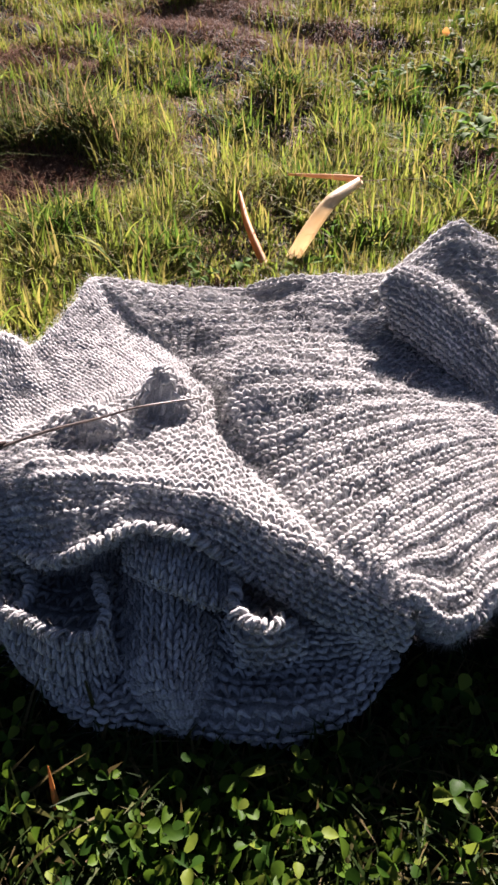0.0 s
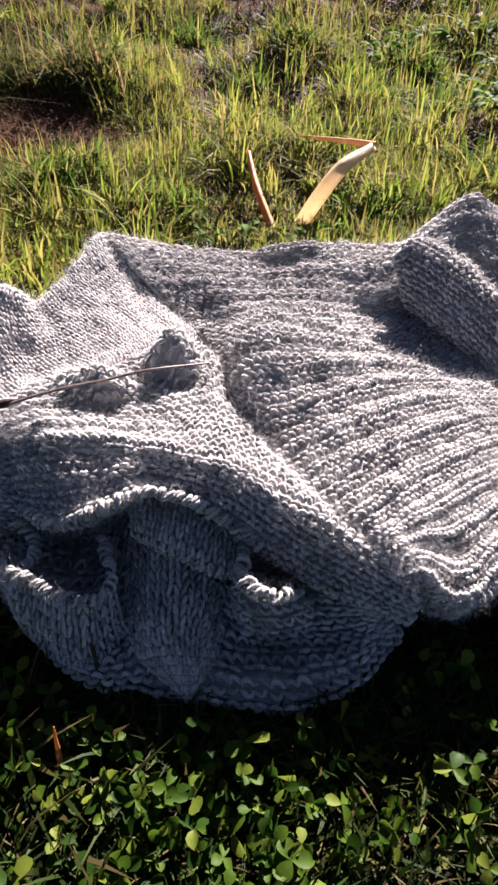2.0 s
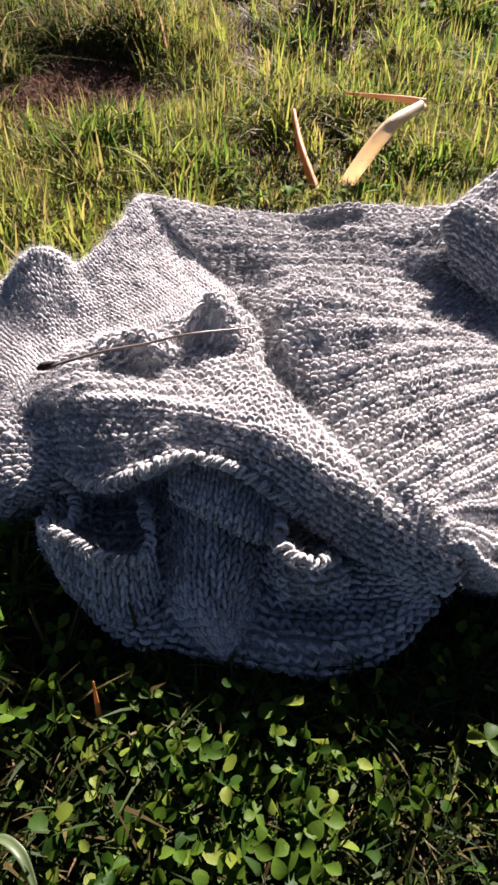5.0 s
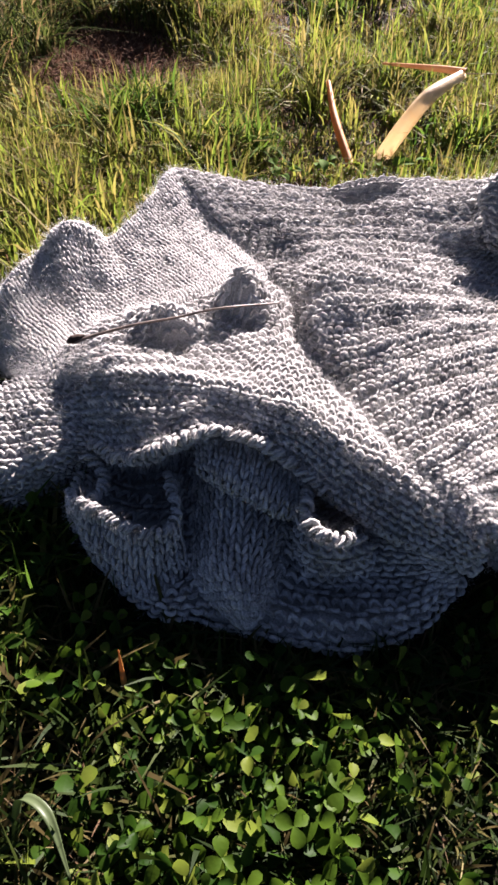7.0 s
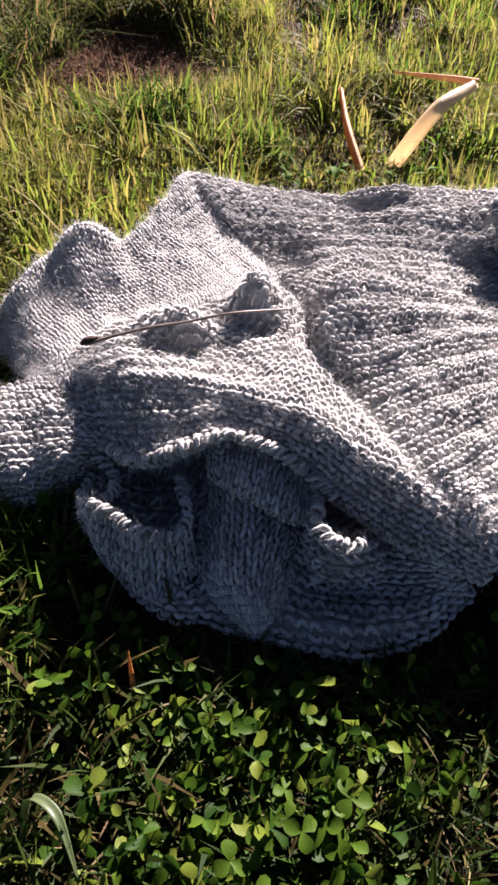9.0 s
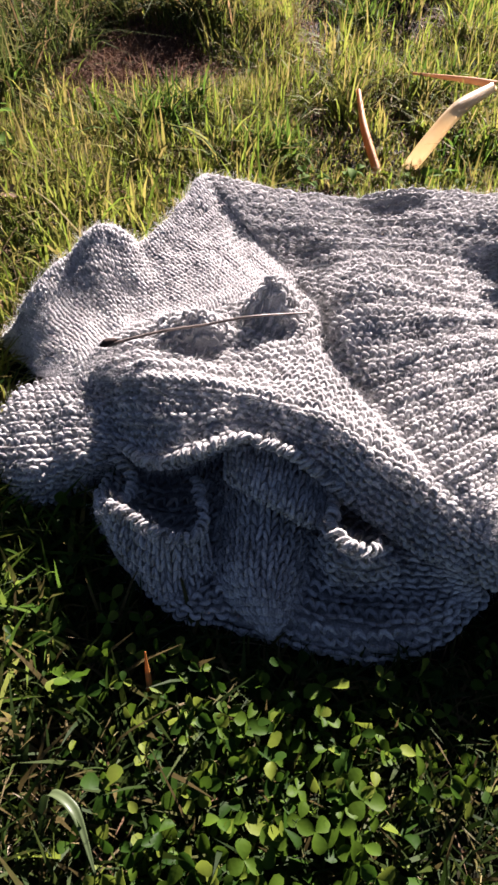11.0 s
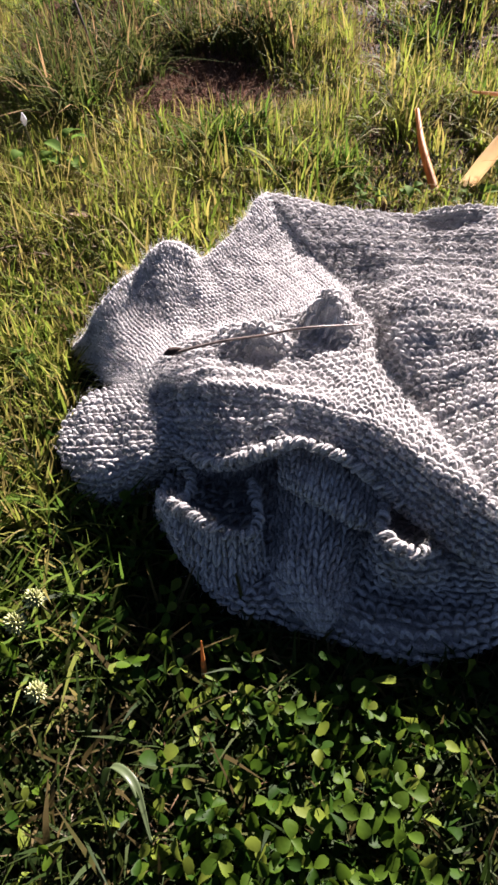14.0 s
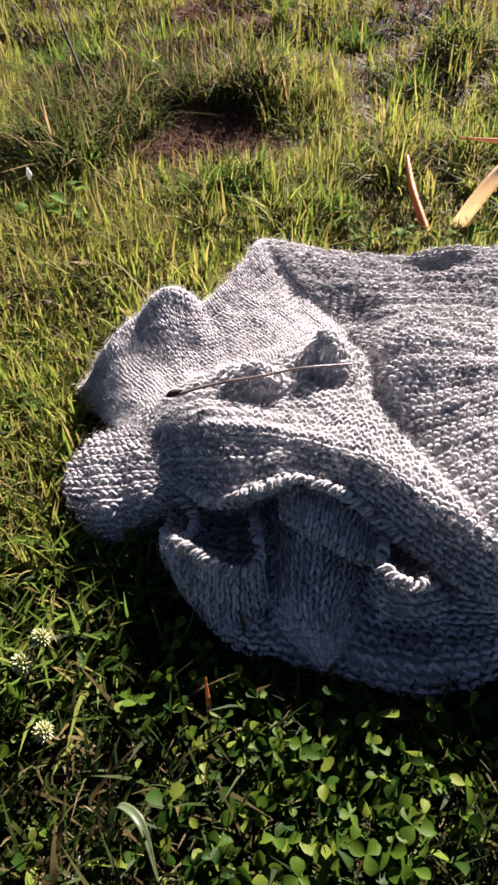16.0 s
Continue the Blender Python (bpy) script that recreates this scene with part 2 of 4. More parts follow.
def knit(name, rows, garment, label="", width=0.0085, pitch=0.0060, yarn=0.0018, style="garter", hair=8.0, wobble=0.0022, welt=0.0, puckered=False, depth=1.3):
    """A knitted piece: the cloth, and on it every stitch as its own loop of yarn, and the fuzz."""
    grid = cloth_surface(rows)
    nv, nu = grid.shape[:2]
    if puckered:
        grid[..., 2] += pucker(grid[..., 0], grid[..., 1])
    # soft unevenness of hand-knitted cloth
    du, dv, n = frame_of(grid)
    x, y = grid[..., 0], grid[..., 1]
    lumps = np.sin(x * 71 + 3 * np.sin(y * 43)) * np.sin(y * 83 + 2 * np.sin(x * 57)) + 0.6 * np.sin(x * 151 + y * 97)
    down = np.cumsum(np.linalg.norm(np.diff(grid, axis=0, prepend=grid[:1]), axis=2), axis=0).mean(1)
    bands = welt * np.cos(down * 2 * np.pi / 0.030)[:, None] * (0.65 + 0.5 * np.sin(x * 23 + y * 11))
    grid = grid + n * (wobble * lumps * 0.6 + bands)[..., None]
    du, dv, n = frame_of(grid)
    # backing cloth
    step = 2
    g = grid[::step, ::step] - n[::step, ::step] * yarn * depth
    h, w = g.shape[:2]
    idx = np.arange(h * w).reshape(h, w)
    quads = np.stack([idx[:-1, :-1], idx[:-1, 1:], idx[1:, 1:], idx[1:, :-1]], -1).reshape(-1, 4)
    cloth = put(name, mesh_from(name, g.reshape(-1, 3), [quads], WOOL), garment, label)
    thick = cloth.modifiers.new("thickness", "SOLIDIFY")
    thick.thickness, thick.offset = 0.003, 0.0
    # stitches
    length_u = np.linalg.norm(np.diff(grid, axis=1), axis=2).sum(1).mean()
    length_v = np.linalg.norm(np.diff(grid, axis=0), axis=2).sum(0).mean()
    cols, lines = max(3, int(length_u / width)), max(2, int(length_v / pitch))
    jj, ii = np.meshgrid(np.arange(lines), np.arange(cols), indexing="ij")
    jj, ii = jj.ravel(), ii.ravel()
    count = len(ii)
    jit = RNG.normal(0, 0.05, (count, 2))
    k = 7 if style == "garter" else 5
    t = np.linspace(-1, 1, k)[None]
    if style == "garter":
        up = np.where(jj % 2 == 0, 1.0, -1.0)[:, None]
        a = t * 0.46 + RNG.normal(0, 0.035, (count, 1))
        b = up * (0.46 * np.abs(t) ** 1.7 - 0.17) + RNG.normal(0, 0.05, (count, 1)) + t * RNG.normal(0, 0.08, (count, 1))
        hgt = yarn * (0.80 - 2.3 * np.abs(t) ** 2.2) + RNG.normal(0, 0.0003, (count, 1)) + t * RNG.normal(0, 0.0003, (count, 1)) + 0.0002 * up
        rad = yarn * (1.08 - 0.38 * np.abs(t) ** 2.0) * RNG.uniform(0.82, 1.12, (count, 1))
        u = (ii + 0.5 + 0.5 * (jj % 2) + jit[:, 0]) / (cols + 0.5)
        v = (jj + 0.5 + jit[:, 1]) / lines
        arms = [(a, b, hgt, rad)]
    else:
        u, v = (ii + 0.5 + jit[:, 0]) / cols, (jj + 0.5 + jit[:, 1]) / lines
        arms = []
        for side in (-1, 1):
            a = side * (0.27 + 0.17 * t) + RNG.normal(0, 0.03, (count, 1))
            b = -0.72 * t + RNG.normal(0, 0.04, (count, 1))
            hgt = yarn * (0.75 - 2.2 * t**2) + RNG.normal(0, 0.0002, (count, 1)) + 0 * b
            rad = yarn * (0.98 - 0.45 * t**2) * RNG.uniform(0.9, 1.08, (count, 1))
            arms.append((a, b, hgt, rad))
    paths, radii = [], []
    for a, b, hgt, rad in arms:
        uu, vv = u[:, None] + a / cols, v[:, None] + b / lines
        paths.append(sample(grid, vv, uu) + sample(n, vv, uu) * hgt[..., None])
        radii.append(np.broadcast_to(rad, uu.shape))
    paths, radii = np.concatenate(paths), np.concatenate(radii)
    v3, q = tubes(paths, radii, 5)
    put("stitches", mesh_from("stitches", v3, [q], WOOL), cloth, "", "stuff")
    mid = paths[:, k // 2]
    out = sample(n, np.tile(v, len(arms)), np.tile(u, len(arms)))
    fv, fq, ft = fibres(mid, out, int(len(mid) * hair / len(arms)), 0.010)
    put("fuzz", mesh_from("fuzz", fv, [fq, ft], FUZZ), cloth, "", "stuff")
    return cloth


def corded_edge(name, points, garment, label="", radius=0.0035, gap=0.0043, yarn=0.0018):
    """A bound edge: loops of yarn wrapped slantwise round a path."""
    line = spline(points, 200)
    total = np.linalg.norm(np.diff(line, axis=0), axis=1).sum()
    n = max(4, int(total / gap))
    c = even(line, n)
    t = unit(np.gradient(c, axis=0))
    c = c + t * RNG.normal(0, 0.0009, (n, 1)) + RNG.normal(0, 0.0007, (n, 3))
    a = unit(np.cross(t, np.array([0.05, 0.1, 1.0])))
    b = np.cross(a, t)
    ang = np.linspace(-0.25 * np.pi, 1.2 * np.pi, 9)[None, :, None] + RNG.normal(0, 0.2, (n, 1, 1))
    slant = np.linspace(-1, 1, 9)[None, :, None] * gap * 0.8 * RNG.uniform(0.2, 1.6, (n, 1, 1))
    r = radius * RNG.uniform(0.65, 1.2, (n, 1, 1))
    p = c[:, None] + (a[:, None] * np.cos(ang) + b[:, None] * np.sin(ang)) * r + t[:, None] * slant
    v, q = tubes(p, np.full(p.shape[:2], yarn) * RNG.uniform(0.7, 1.15, (n, 1)))
    core = put(name, mesh_from(name, v, [q], WOOL), garment, label)
    fv, fq, ft = fibres(c, b, n * 24, 0.009)
    put("fuzz", mesh_from("fuzz", fv, [fq, ft], FUZZ), core, "", "stuff")
    return core


# ---- ground ----
def ground_height(x, y):
    """A lawn that dips and swells and rises gently away from the viewer."""
    rise = 0.055 * np.clip(y - 0.85, 0, 60)
    swell = 0.012 * np.sin(x * 3.1 + 1.0) * np.sin(y * 2.3 + 0.4) * np.clip((y - 0.7) * 1.2, 0, 1) + 0.004 * np.sin(x * 13 + y * 7)
    mound = 0.03 * np.sin(x * 9 + 2 * np.sin(y * 5)) * np.sin(y * 8 + 1.5 * np.sin(x * 6)) * np.clip((y - 1.05) * 2.5, 0, 1)
    return rise + (swell + mound) * np.clip(1 - (y - 8) / 20, 0, 1) - 0.004


def make_ground():
    xs = np.concatenate([-np.geomspace(120, 2.2, 24), np.linspace(-2, 2, 90), np.geomspace(2.2, 120, 24)])
    ys = np.concatenate([-np.geomspace(120, 0.7, 20), np.linspace(-0.6, 4, 110), np.geomspace(4.2, 200, 34)])
    gx, gy = np.meshgrid(xs, ys)
    v = np.stack([gx, gy, ground_height(gx, gy)], -1).reshape(-1, 3)
    idx = np.arange(gx.size).reshape(gx.shape)
    q = np.stack([idx[:-1, :-1], idx[:-1, 1:], idx[1:, 1:], idx[1:, :-1]], -1).reshape(-1, 4)
    return tagged(new("ground", mesh_from("ground", v, [q], SOIL)), "soil of a rough grassy lawn, coloured near black for the shade between plants", "ground", "", "structure")


make_ground()


# ---- the knitted garment ----
# Guide rows of the drape, each from one side of the garment to the other.
SLEEVE_0 = [(-0.348,0.486,0.01), (-0.327,0.493,0.035), (-0.309,0.517,0.062), (-0.288,0.558,0.073), (-0.26,0.578,0.098), (-0.235,0.583,0.088), (-0.219,0.589,0.076), (-0.197,0.642,0.085), (-0.182,0.705,0.095), (-0.175,0.716,0.085)]
SLEEVE_1 = [(-0.339,0.477,0.004), (-0.314,0.478,0.03), (-0.292,0.491,0.06), (-0.276,0.528,0.069), (-0.257,0.553,0.089), (-0.227,0.554,0.081), (-0.204,0.571,0.073), (-0.179,0.618,0.078), (-0.153,0.678,0.078), (-0.144,0.698,0.068)]
SLEEVE_2 = [(-0.326,0.465,0.004), (-0.298,0.459,0.032), (-0.277,0.467,0.057), (-0.265,0.501,0.063), (-0.248,0.527,0.076), (-0.216,0.531,0.07), (-0.187,0.549,0.068), (-0.158,0.594,0.07), (-0.128,0.665,0.062), (-0.116,0.689,0.05)]
SLEEVE_3 = [(-0.305,0.448,0.012), (-0.278,0.438,0.038), (-0.262,0.446,0.055), (-0.251,0.475,0.058), (-0.236,0.503,0.063), (-0.203,0.51,0.062), (-0.17,0.531,0.065), (-0.137,0.57,0.066), (-0.102,0.648,0.053), (-0.089,0.671,0.042)]
SLEEVE_4 = [(-0.284,0.43,0.022), (-0.261,0.419,0.042), (-0.245,0.423,0.055), (-0.234,0.442,0.058), (-0.22,0.474,0.059), (-0.188,0.484,0.062), (-0.154,0.509,0.066), (-0.118,0.55,0.064), (-0.076,0.626,0.047), (-0.059,0.643,0.038)]
SLEEVE_5 = [(-0.263,0.409,0.035), (-0.242,0.398,0.048), (-0.224,0.391,0.058), (-0.208,0.393,0.066), (-0.194,0.421,0.07), (-0.168,0.444,0.074), (-0.138,0.481,0.07), (-0.099,0.528,0.064), (-0.053,0.594,0.045), (-0.036,0.613,0.036)]
BACK_0 = [(-0.183,0.712,0.095), (-0.142,0.735,0.078), (-0.096,0.746,0.065), (-0.011,0.748,0.062), (0.087,0.754,0.078), (0.176,0.753,0.085), (0.253,0.782,0.126), (0.376,0.801,0.08), (0.507,0.813,0.06)]
BACK_1 = [(-0.135,0.672,0.074), (-0.093,0.67,0.068), (-0.054,0.674,0.069), (0.006,0.679,0.064), (0.07,0.673,0.074), (0.152,0.657,0.082), (0.241,0.717,0.104), (0.346,0.694,0.074), (0.466,0.705,0.054)]
BACK_2 = [(-0.071,0.615,0.05), (-0.046,0.625,0.05), (-0.02,0.626,0.058), (0.027,0.611,0.073), (0.081,0.615,0.073), (0.153,0.64,0.059), (0.234,0.664,0.053), (0.323,0.618,0.053), (0.433,0.613,0.043)]
BACK_3 = [(-0.037,0.567,0.046), (-0.027,0.575,0.048), (-0.012,0.572,0.066), (0.031,0.551,0.086), (0.085,0.556,0.08), (0.152,0.582,0.06), (0.22,0.588,0.05), (0.307,0.559,0.05), (0.411,0.555,0.04)]
BACK_4 = [(-0.02,0.495,0.05), (-0.013,0.499,0.055), (0,0.488,0.078), (0.037,0.486,0.09), (0.088,0.507,0.084), (0.152,0.536,0.066), (0.214,0.535,0.055), (0.298,0.538,0.05), (0.4,0.537,0.04)]
BACK_5 = [(-0.005,0.427,0.06), (0.007,0.432,0.064), (0.023,0.43,0.08), (0.055,0.439,0.088), (0.101,0.471,0.082), (0.157,0.502,0.07), (0.211,0.51,0.062), (0.29,0.526,0.05), (0.385,0.521,0.04)]
BACK_6 = [(0.023,0.372,0.07), (0.041,0.376,0.076), (0.063,0.389,0.082), (0.092,0.409,0.084), (0.132,0.438,0.08), (0.175,0.467,0.072), (0.219,0.484,0.064), (0.283,0.496,0.05), (0.372,0.504,0.04)]
BACK_7 = [(0.062,0.325,0.082), (0.079,0.336,0.086), (0.096,0.35,0.088), (0.124,0.378,0.084), (0.155,0.403,0.078), (0.187,0.428,0.07), (0.227,0.458,0.06), (0.279,0.472,0.05), (0.36,0.484,0.04)]
BACK_8 = [(0.098,0.299,0.082), (0.112,0.306,0.085), (0.126,0.321,0.083), (0.145,0.338,0.08), (0.165,0.358,0.074), (0.191,0.381,0.068), (0.225,0.407,0.06), (0.274,0.433,0.05), (0.349,0.451,0.04)]
BACK_9 = [(0.117,0.28,0.074), (0.128,0.286,0.078), (0.139,0.29,0.076), (0.151,0.29,0.069), (0.163,0.289,0.063), (0.178,0.296,0.064), (0.203,0.321,0.063), (0.255,0.348,0.05), (0.328,0.367,0.04)]
BACK_10 = [(0.12,0.272,0.06), (0.131,0.275,0.068), (0.141,0.275,0.067), (0.15,0.268,0.059), (0.163,0.264,0.054), (0.18,0.27,0.057), (0.203,0.291,0.06), (0.246,0.307,0.05), (0.313,0.312,0.04)]
FRONT_0 = [(-0.238,0.423,0.045), (-0.202,0.431,0.075), (-0.167,0.469,0.072), (-0.127,0.492,0.068), (-0.092,0.503,0.078), (-0.063,0.518,0.085), (-0.038,0.533,0.066), (-0.018,0.519,0.05), (0.036,0.376,0.06)]
FRONT_1 = [(-0.226,0.41,0.051), (-0.193,0.409,0.081), (-0.154,0.428,0.088), (-0.123,0.457,0.072), (-0.086,0.458,0.085), (-0.058,0.483,0.085), (-0.025,0.487,0.066), (-0.001,0.471,0.055), (0.071,0.332,0.069)]
FRONT_2 = [(-0.213,0.397,0.056), (-0.185,0.391,0.084), (-0.141,0.4,0.09), (-0.102,0.41,0.082), (-0.062,0.416,0.085), (-0.03,0.438,0.078), (0.001,0.429,0.07), (0.027,0.395,0.07), (0.102,0.297,0.076)]
FRONT_3 = [(-0.2,0.381,0.06), (-0.171,0.375,0.083), (-0.119,0.361,0.101), (-0.08,0.357,0.104), (-0.043,0.353,0.104), (-0.007,0.351,0.101), (0.029,0.331,0.097), (0.072,0.311,0.088), (0.125,0.28,0.072)]
FRONT_4 = [(-0.185,0.358,0.056), (-0.154,0.346,0.077), (-0.109,0.336,0.093), (-0.073,0.343,0.097), (-0.036,0.341,0.095), (0.005,0.327,0.094), (0.039,0.305,0.089), (0.08,0.289,0.077), (0.136,0.263,0.064)]
FRONT_5 = [(-0.161,0.326,0.052), (-0.126,0.305,0.065), (-0.093,0.308,0.08), (-0.064,0.32,0.088), (-0.032,0.32,0.084), (-0.006,0.313,0.073), (0.023,0.3,0.061), (0.071,0.276,0.05), (0.135,0.258,0.04)]
NECK_0 = [(-0.167,0.327,0.03), (-0.14,0.334,0.012), (-0.11,0.34,0.012), (-0.1,0.343,0.012), (-0.067,0.36,0.03), (-0.007,0.32,0.03), (0.014,0.329,0.012), (0.047,0.334,0.014), (0.075,0.292,0.05), (0.101,0.27,0.055)]
NECK_1 = [(-0.177,0.311,0.03), (-0.138,0.272,0.02), (-0.093,0.276,0.012), (-0.086,0.301,0.016), (-0.056,0.313,0.03), (-0.009,0.294,0.03), (0.017,0.281,0.028), (0.05,0.276,0.03), (0.083,0.273,0.036), (0.111,0.264,0.045)]
NECK_2 = [(-0.176,0.297,0.025), (-0.126,0.243,0.025), (-0.091,0.233,0.02), (-0.068,0.251,0.02), (-0.039,0.257,0.026), (-0.011,0.258,0.026), (0.018,0.251,0.017), (0.051,0.253,0.014), (0.089,0.254,0.022), (0.121,0.264,0.034)]
NECK_3 = [(-0.173,0.286,0.02), (-0.121,0.234,0.02), (-0.082,0.215,0.02), (-0.05,0.221,0.021), (-0.027,0.221,0.022), (-0.011,0.221,0.022), (0.02,0.218,0.022), (0.052,0.219,0.022), (0.091,0.232,0.023), (0.127,0.264,0.026)]
NECK_4 = [(-0.174,0.285,0.008), (-0.125,0.234,0.008), (-0.084,0.211,0.01), (-0.058,0.211,0.01), (-0.03,0.206,0.01), (-0.01,0.204,0.01), (0.024,0.202,0.01), (0.058,0.204,0.01), (0.102,0.227,0.01), (0.135,0.27,0.01)]
CUFF_0 = [(-0.288,0.389,0.03), (-0.271,0.402,0.038), (-0.242,0.398,0.05), (-0.216,0.391,0.06), (-0.189,0.39,0.06)]
CUFF_1 = [(-0.295,0.36,0.03), (-0.258,0.358,0.046), (-0.227,0.356,0.057), (-0.2,0.354,0.064), (-0.171,0.352,0.06)]
CUFF_2 = [(-0.287,0.328,0.029), (-0.247,0.32,0.046), (-0.216,0.322,0.055), (-0.189,0.327,0.06), (-0.162,0.331,0.055)]
CUFF_3 = [(-0.268,0.306,0.022), (-0.234,0.292,0.038), (-0.208,0.298,0.046), (-0.183,0.313,0.05), (-0.16,0.327,0.042)]
CUFF_4 = [(-0.252,0.296,0.008), (-0.228,0.287,0.014), (-0.207,0.299,0.022), (-0.187,0.319,0.026), (-0.162,0.333,0.024)]
POUCH_0 = [(-0.173,0.291,0.04), (-0.154,0.267,0.052), (-0.135,0.262,0.055), (-0.119,0.255,0.055), (-0.102,0.25,0.052), (-0.086,0.254,0.052), (-0.082,0.27,0.05)]
POUCH_1 = [(-0.171,0.284,0.03), (-0.145,0.249,0.035), (-0.125,0.237,0.034), (-0.112,0.23,0.034), (-0.099,0.23,0.03), (-0.083,0.239,0.03), (-0.074,0.256,0.03)]
POUCH_2 = [(-0.174,0.285,0.012), (-0.147,0.253,0.012), (-0.126,0.232,0.015), (-0.114,0.224,0.018), (-0.096,0.217,0.02), (-0.08,0.225,0.02), (-0.068,0.248,0.02)]
POCKET_EDGE = [(-0.162,0.317,0.05), (-0.149,0.307,0.045), (-0.144,0.287,0.045), (-0.151,0.267,0.055), (-0.134,0.261,0.058), (-0.118,0.253,0.058), (-0.102,0.249,0.055), (-0.085,0.254,0.054), (-0.081,0.268,0.052), (-0.088,0.291,0.05), (-0.097,0.311,0.045)]
HOLE_EDGE = [(0.012,0.306,0.056), (0.011,0.284,0.062), (0.015,0.265,0.068), (0.025,0.254,0.072), (0.036,0.251,0.072), (0.046,0.261,0.066)]
GUSSET_0 = [(-0.084,0.331,0.02), (-0.056,0.328,0.054), (-0.023,0.317,0.052), (0.007,0.304,0.024)]
GUSSET_1 = [(-0.08,0.283,0.01), (-0.049,0.277,0.044), (-0.02,0.278,0.044), (0.009,0.282,0.014)]
GUSSET_2 = [(-0.069,0.241,0.014), (-0.044,0.237,0.04), (-0.02,0.238,0.04), (0.002,0.248,0.016)]
GUSSET_3 = [(-0.043,0.218,0.022), (-0.03,0.215,0.032), (-0.018,0.215,0.032), (-0.009,0.221,0.022)]
GUSSET_4 = [(-0.024,0.205,0.022), (-0.022,0.204,0.022), (-0.019,0.205,0.022), (-0.017,0.205,0.022)]
LINING_0 = [(-0.078,0.329,0.07), (-0.051,0.332,0.072), (-0.023,0.323,0.068), (0.009,0.308,0.058)]
LINING_1 = [(-0.073,0.309,0.06), (-0.045,0.293,0.066), (-0.017,0.282,0.062), (0.009,0.285,0.05)]
LINING_2 = [(-0.071,0.316,0.044), (-0.044,0.3,0.047), (-0.017,0.288,0.046), (0.008,0.289,0.04)]
FOLD_0 = [(0.178,0.708,0.108), (0.193,0.691,0.118), (0.225,0.676,0.114), (0.255,0.634,0.102), (0.271,0.591,0.09), (0.288,0.554,0.074), (0.307,0.51,0.055)]
FOLD_1 = [(0.153,0.656,0.122), (0.167,0.669,0.124), (0.191,0.657,0.12), (0.219,0.629,0.112), (0.245,0.609,0.1), (0.263,0.581,0.09), (0.288,0.531,0.07)]
FOLD_2 = [(0.158,0.646,0.085), (0.168,0.632,0.08), (0.188,0.615,0.075), (0.217,0.585,0.066), (0.241,0.551,0.058), (0.259,0.517,0.052), (0.279,0.475,0.045)]
FOLD_3 = [(0.169,0.671,0.06), (0.183,0.658,0.055), (0.201,0.639,0.052), (0.227,0.602,0.048), (0.247,0.563,0.045), (0.264,0.526,0.042), (0.282,0.479,0.038)]
STALK = [(-0.186,0.389,0.104), (-0.174,0.396,0.106), (-0.142,0.41,0.11), (-0.11,0.427,0.108), (-0.076,0.433,0.116), (-0.03,0.469,0.1)]
STRAP = [(0.053,0.941,0.0), (0.084,0.956,0.05), (0.121,0.997,0.085), (0.169,1.064,0.092), (0.136,1.098,0.085), (0.055,1.188,0.06)]
REED = [(0.024,0.92,0.005), (-0.008,1.005,0.04), (-0.026,1.09,0.063)]
THREAD = [(0.171,1.061,0.092), (0.217,1.085,0.085), (0.267,1.135,0.07)]
BAND_0 = [(0.004,0.294,0.044), (0.014,0.266,0.064), (0.025,0.254,0.069), (0.036,0.252,0.069), (0.047,0.262,0.062), (0.058,0.277,0.049)]
BAND_1 = [(0.005,0.28,0.036), (0.015,0.257,0.05), (0.025,0.249,0.052), (0.037,0.247,0.052), (0.049,0.256,0.046), (0.064,0.267,0.04)]
BAND_2 = [(0.009,0.272,0.02), (0.016,0.255,0.02), (0.025,0.25,0.014), (0.037,0.25,0.012), (0.053,0.256,0.01), (0.072,0.266,0.014)]

# Puckers of the lying cloth: x, y, half length, half width, turn in degrees, height.
PUCKERS = [
    (0.036, 0.752, 0.034, 0.013, 0, 0.010), (0.036, 0.723, 0.034, 0.016, 0, -0.020), (0.055, 0.520, 0.050, 0.055, 10, 0.008),
    (-0.016, 0.510, 0.010, 0.050, 0, -0.007), (-0.064, 0.490, 0.022, 0.017, 0, 0.029), (-0.126, 0.444, 0.027, 0.017, 8, 0.029), (-0.094, 0.466, 0.008, 0.020, 0, -0.006), (-0.122, 0.420, 0.027, 0.014, 8, -0.014), (-0.066, 0.463, 0.024, 0.014, 0, -0.014),
    (0.145, 0.690, 0.050, 0.012, 5, 0.008),
    (0.120, 0.365, 0.050, 0.012, 25, -0.004), (0.253, 0.785, 0.018, 0.018, 0, 0.012), (0.014, 0.515, 0.021, 0.060, -4, 0.012),
]


def pucker(x, y):
    z = 0
    for px, py, along, across, turn, high in PUCKERS:
        c, d = math.cos(radians(turn)), math.sin(radians(turn))
        u, v = (x - px) * c + (y - py) * d, (y - py) * c - (x - px) * d
        z = z + high * np.exp(-((u / along) ** 2) - (v / across) ** 2)
    return z


garment = tagged(new("knitted_cardigan"), "chunky grey wool cardigan lying crumpled on grass", "cardigan")


def under(row, dx, dy, z):
    """A row tucked beneath another one."""
    return [(x + dx, y + dy, z) for x, y, _ in row]


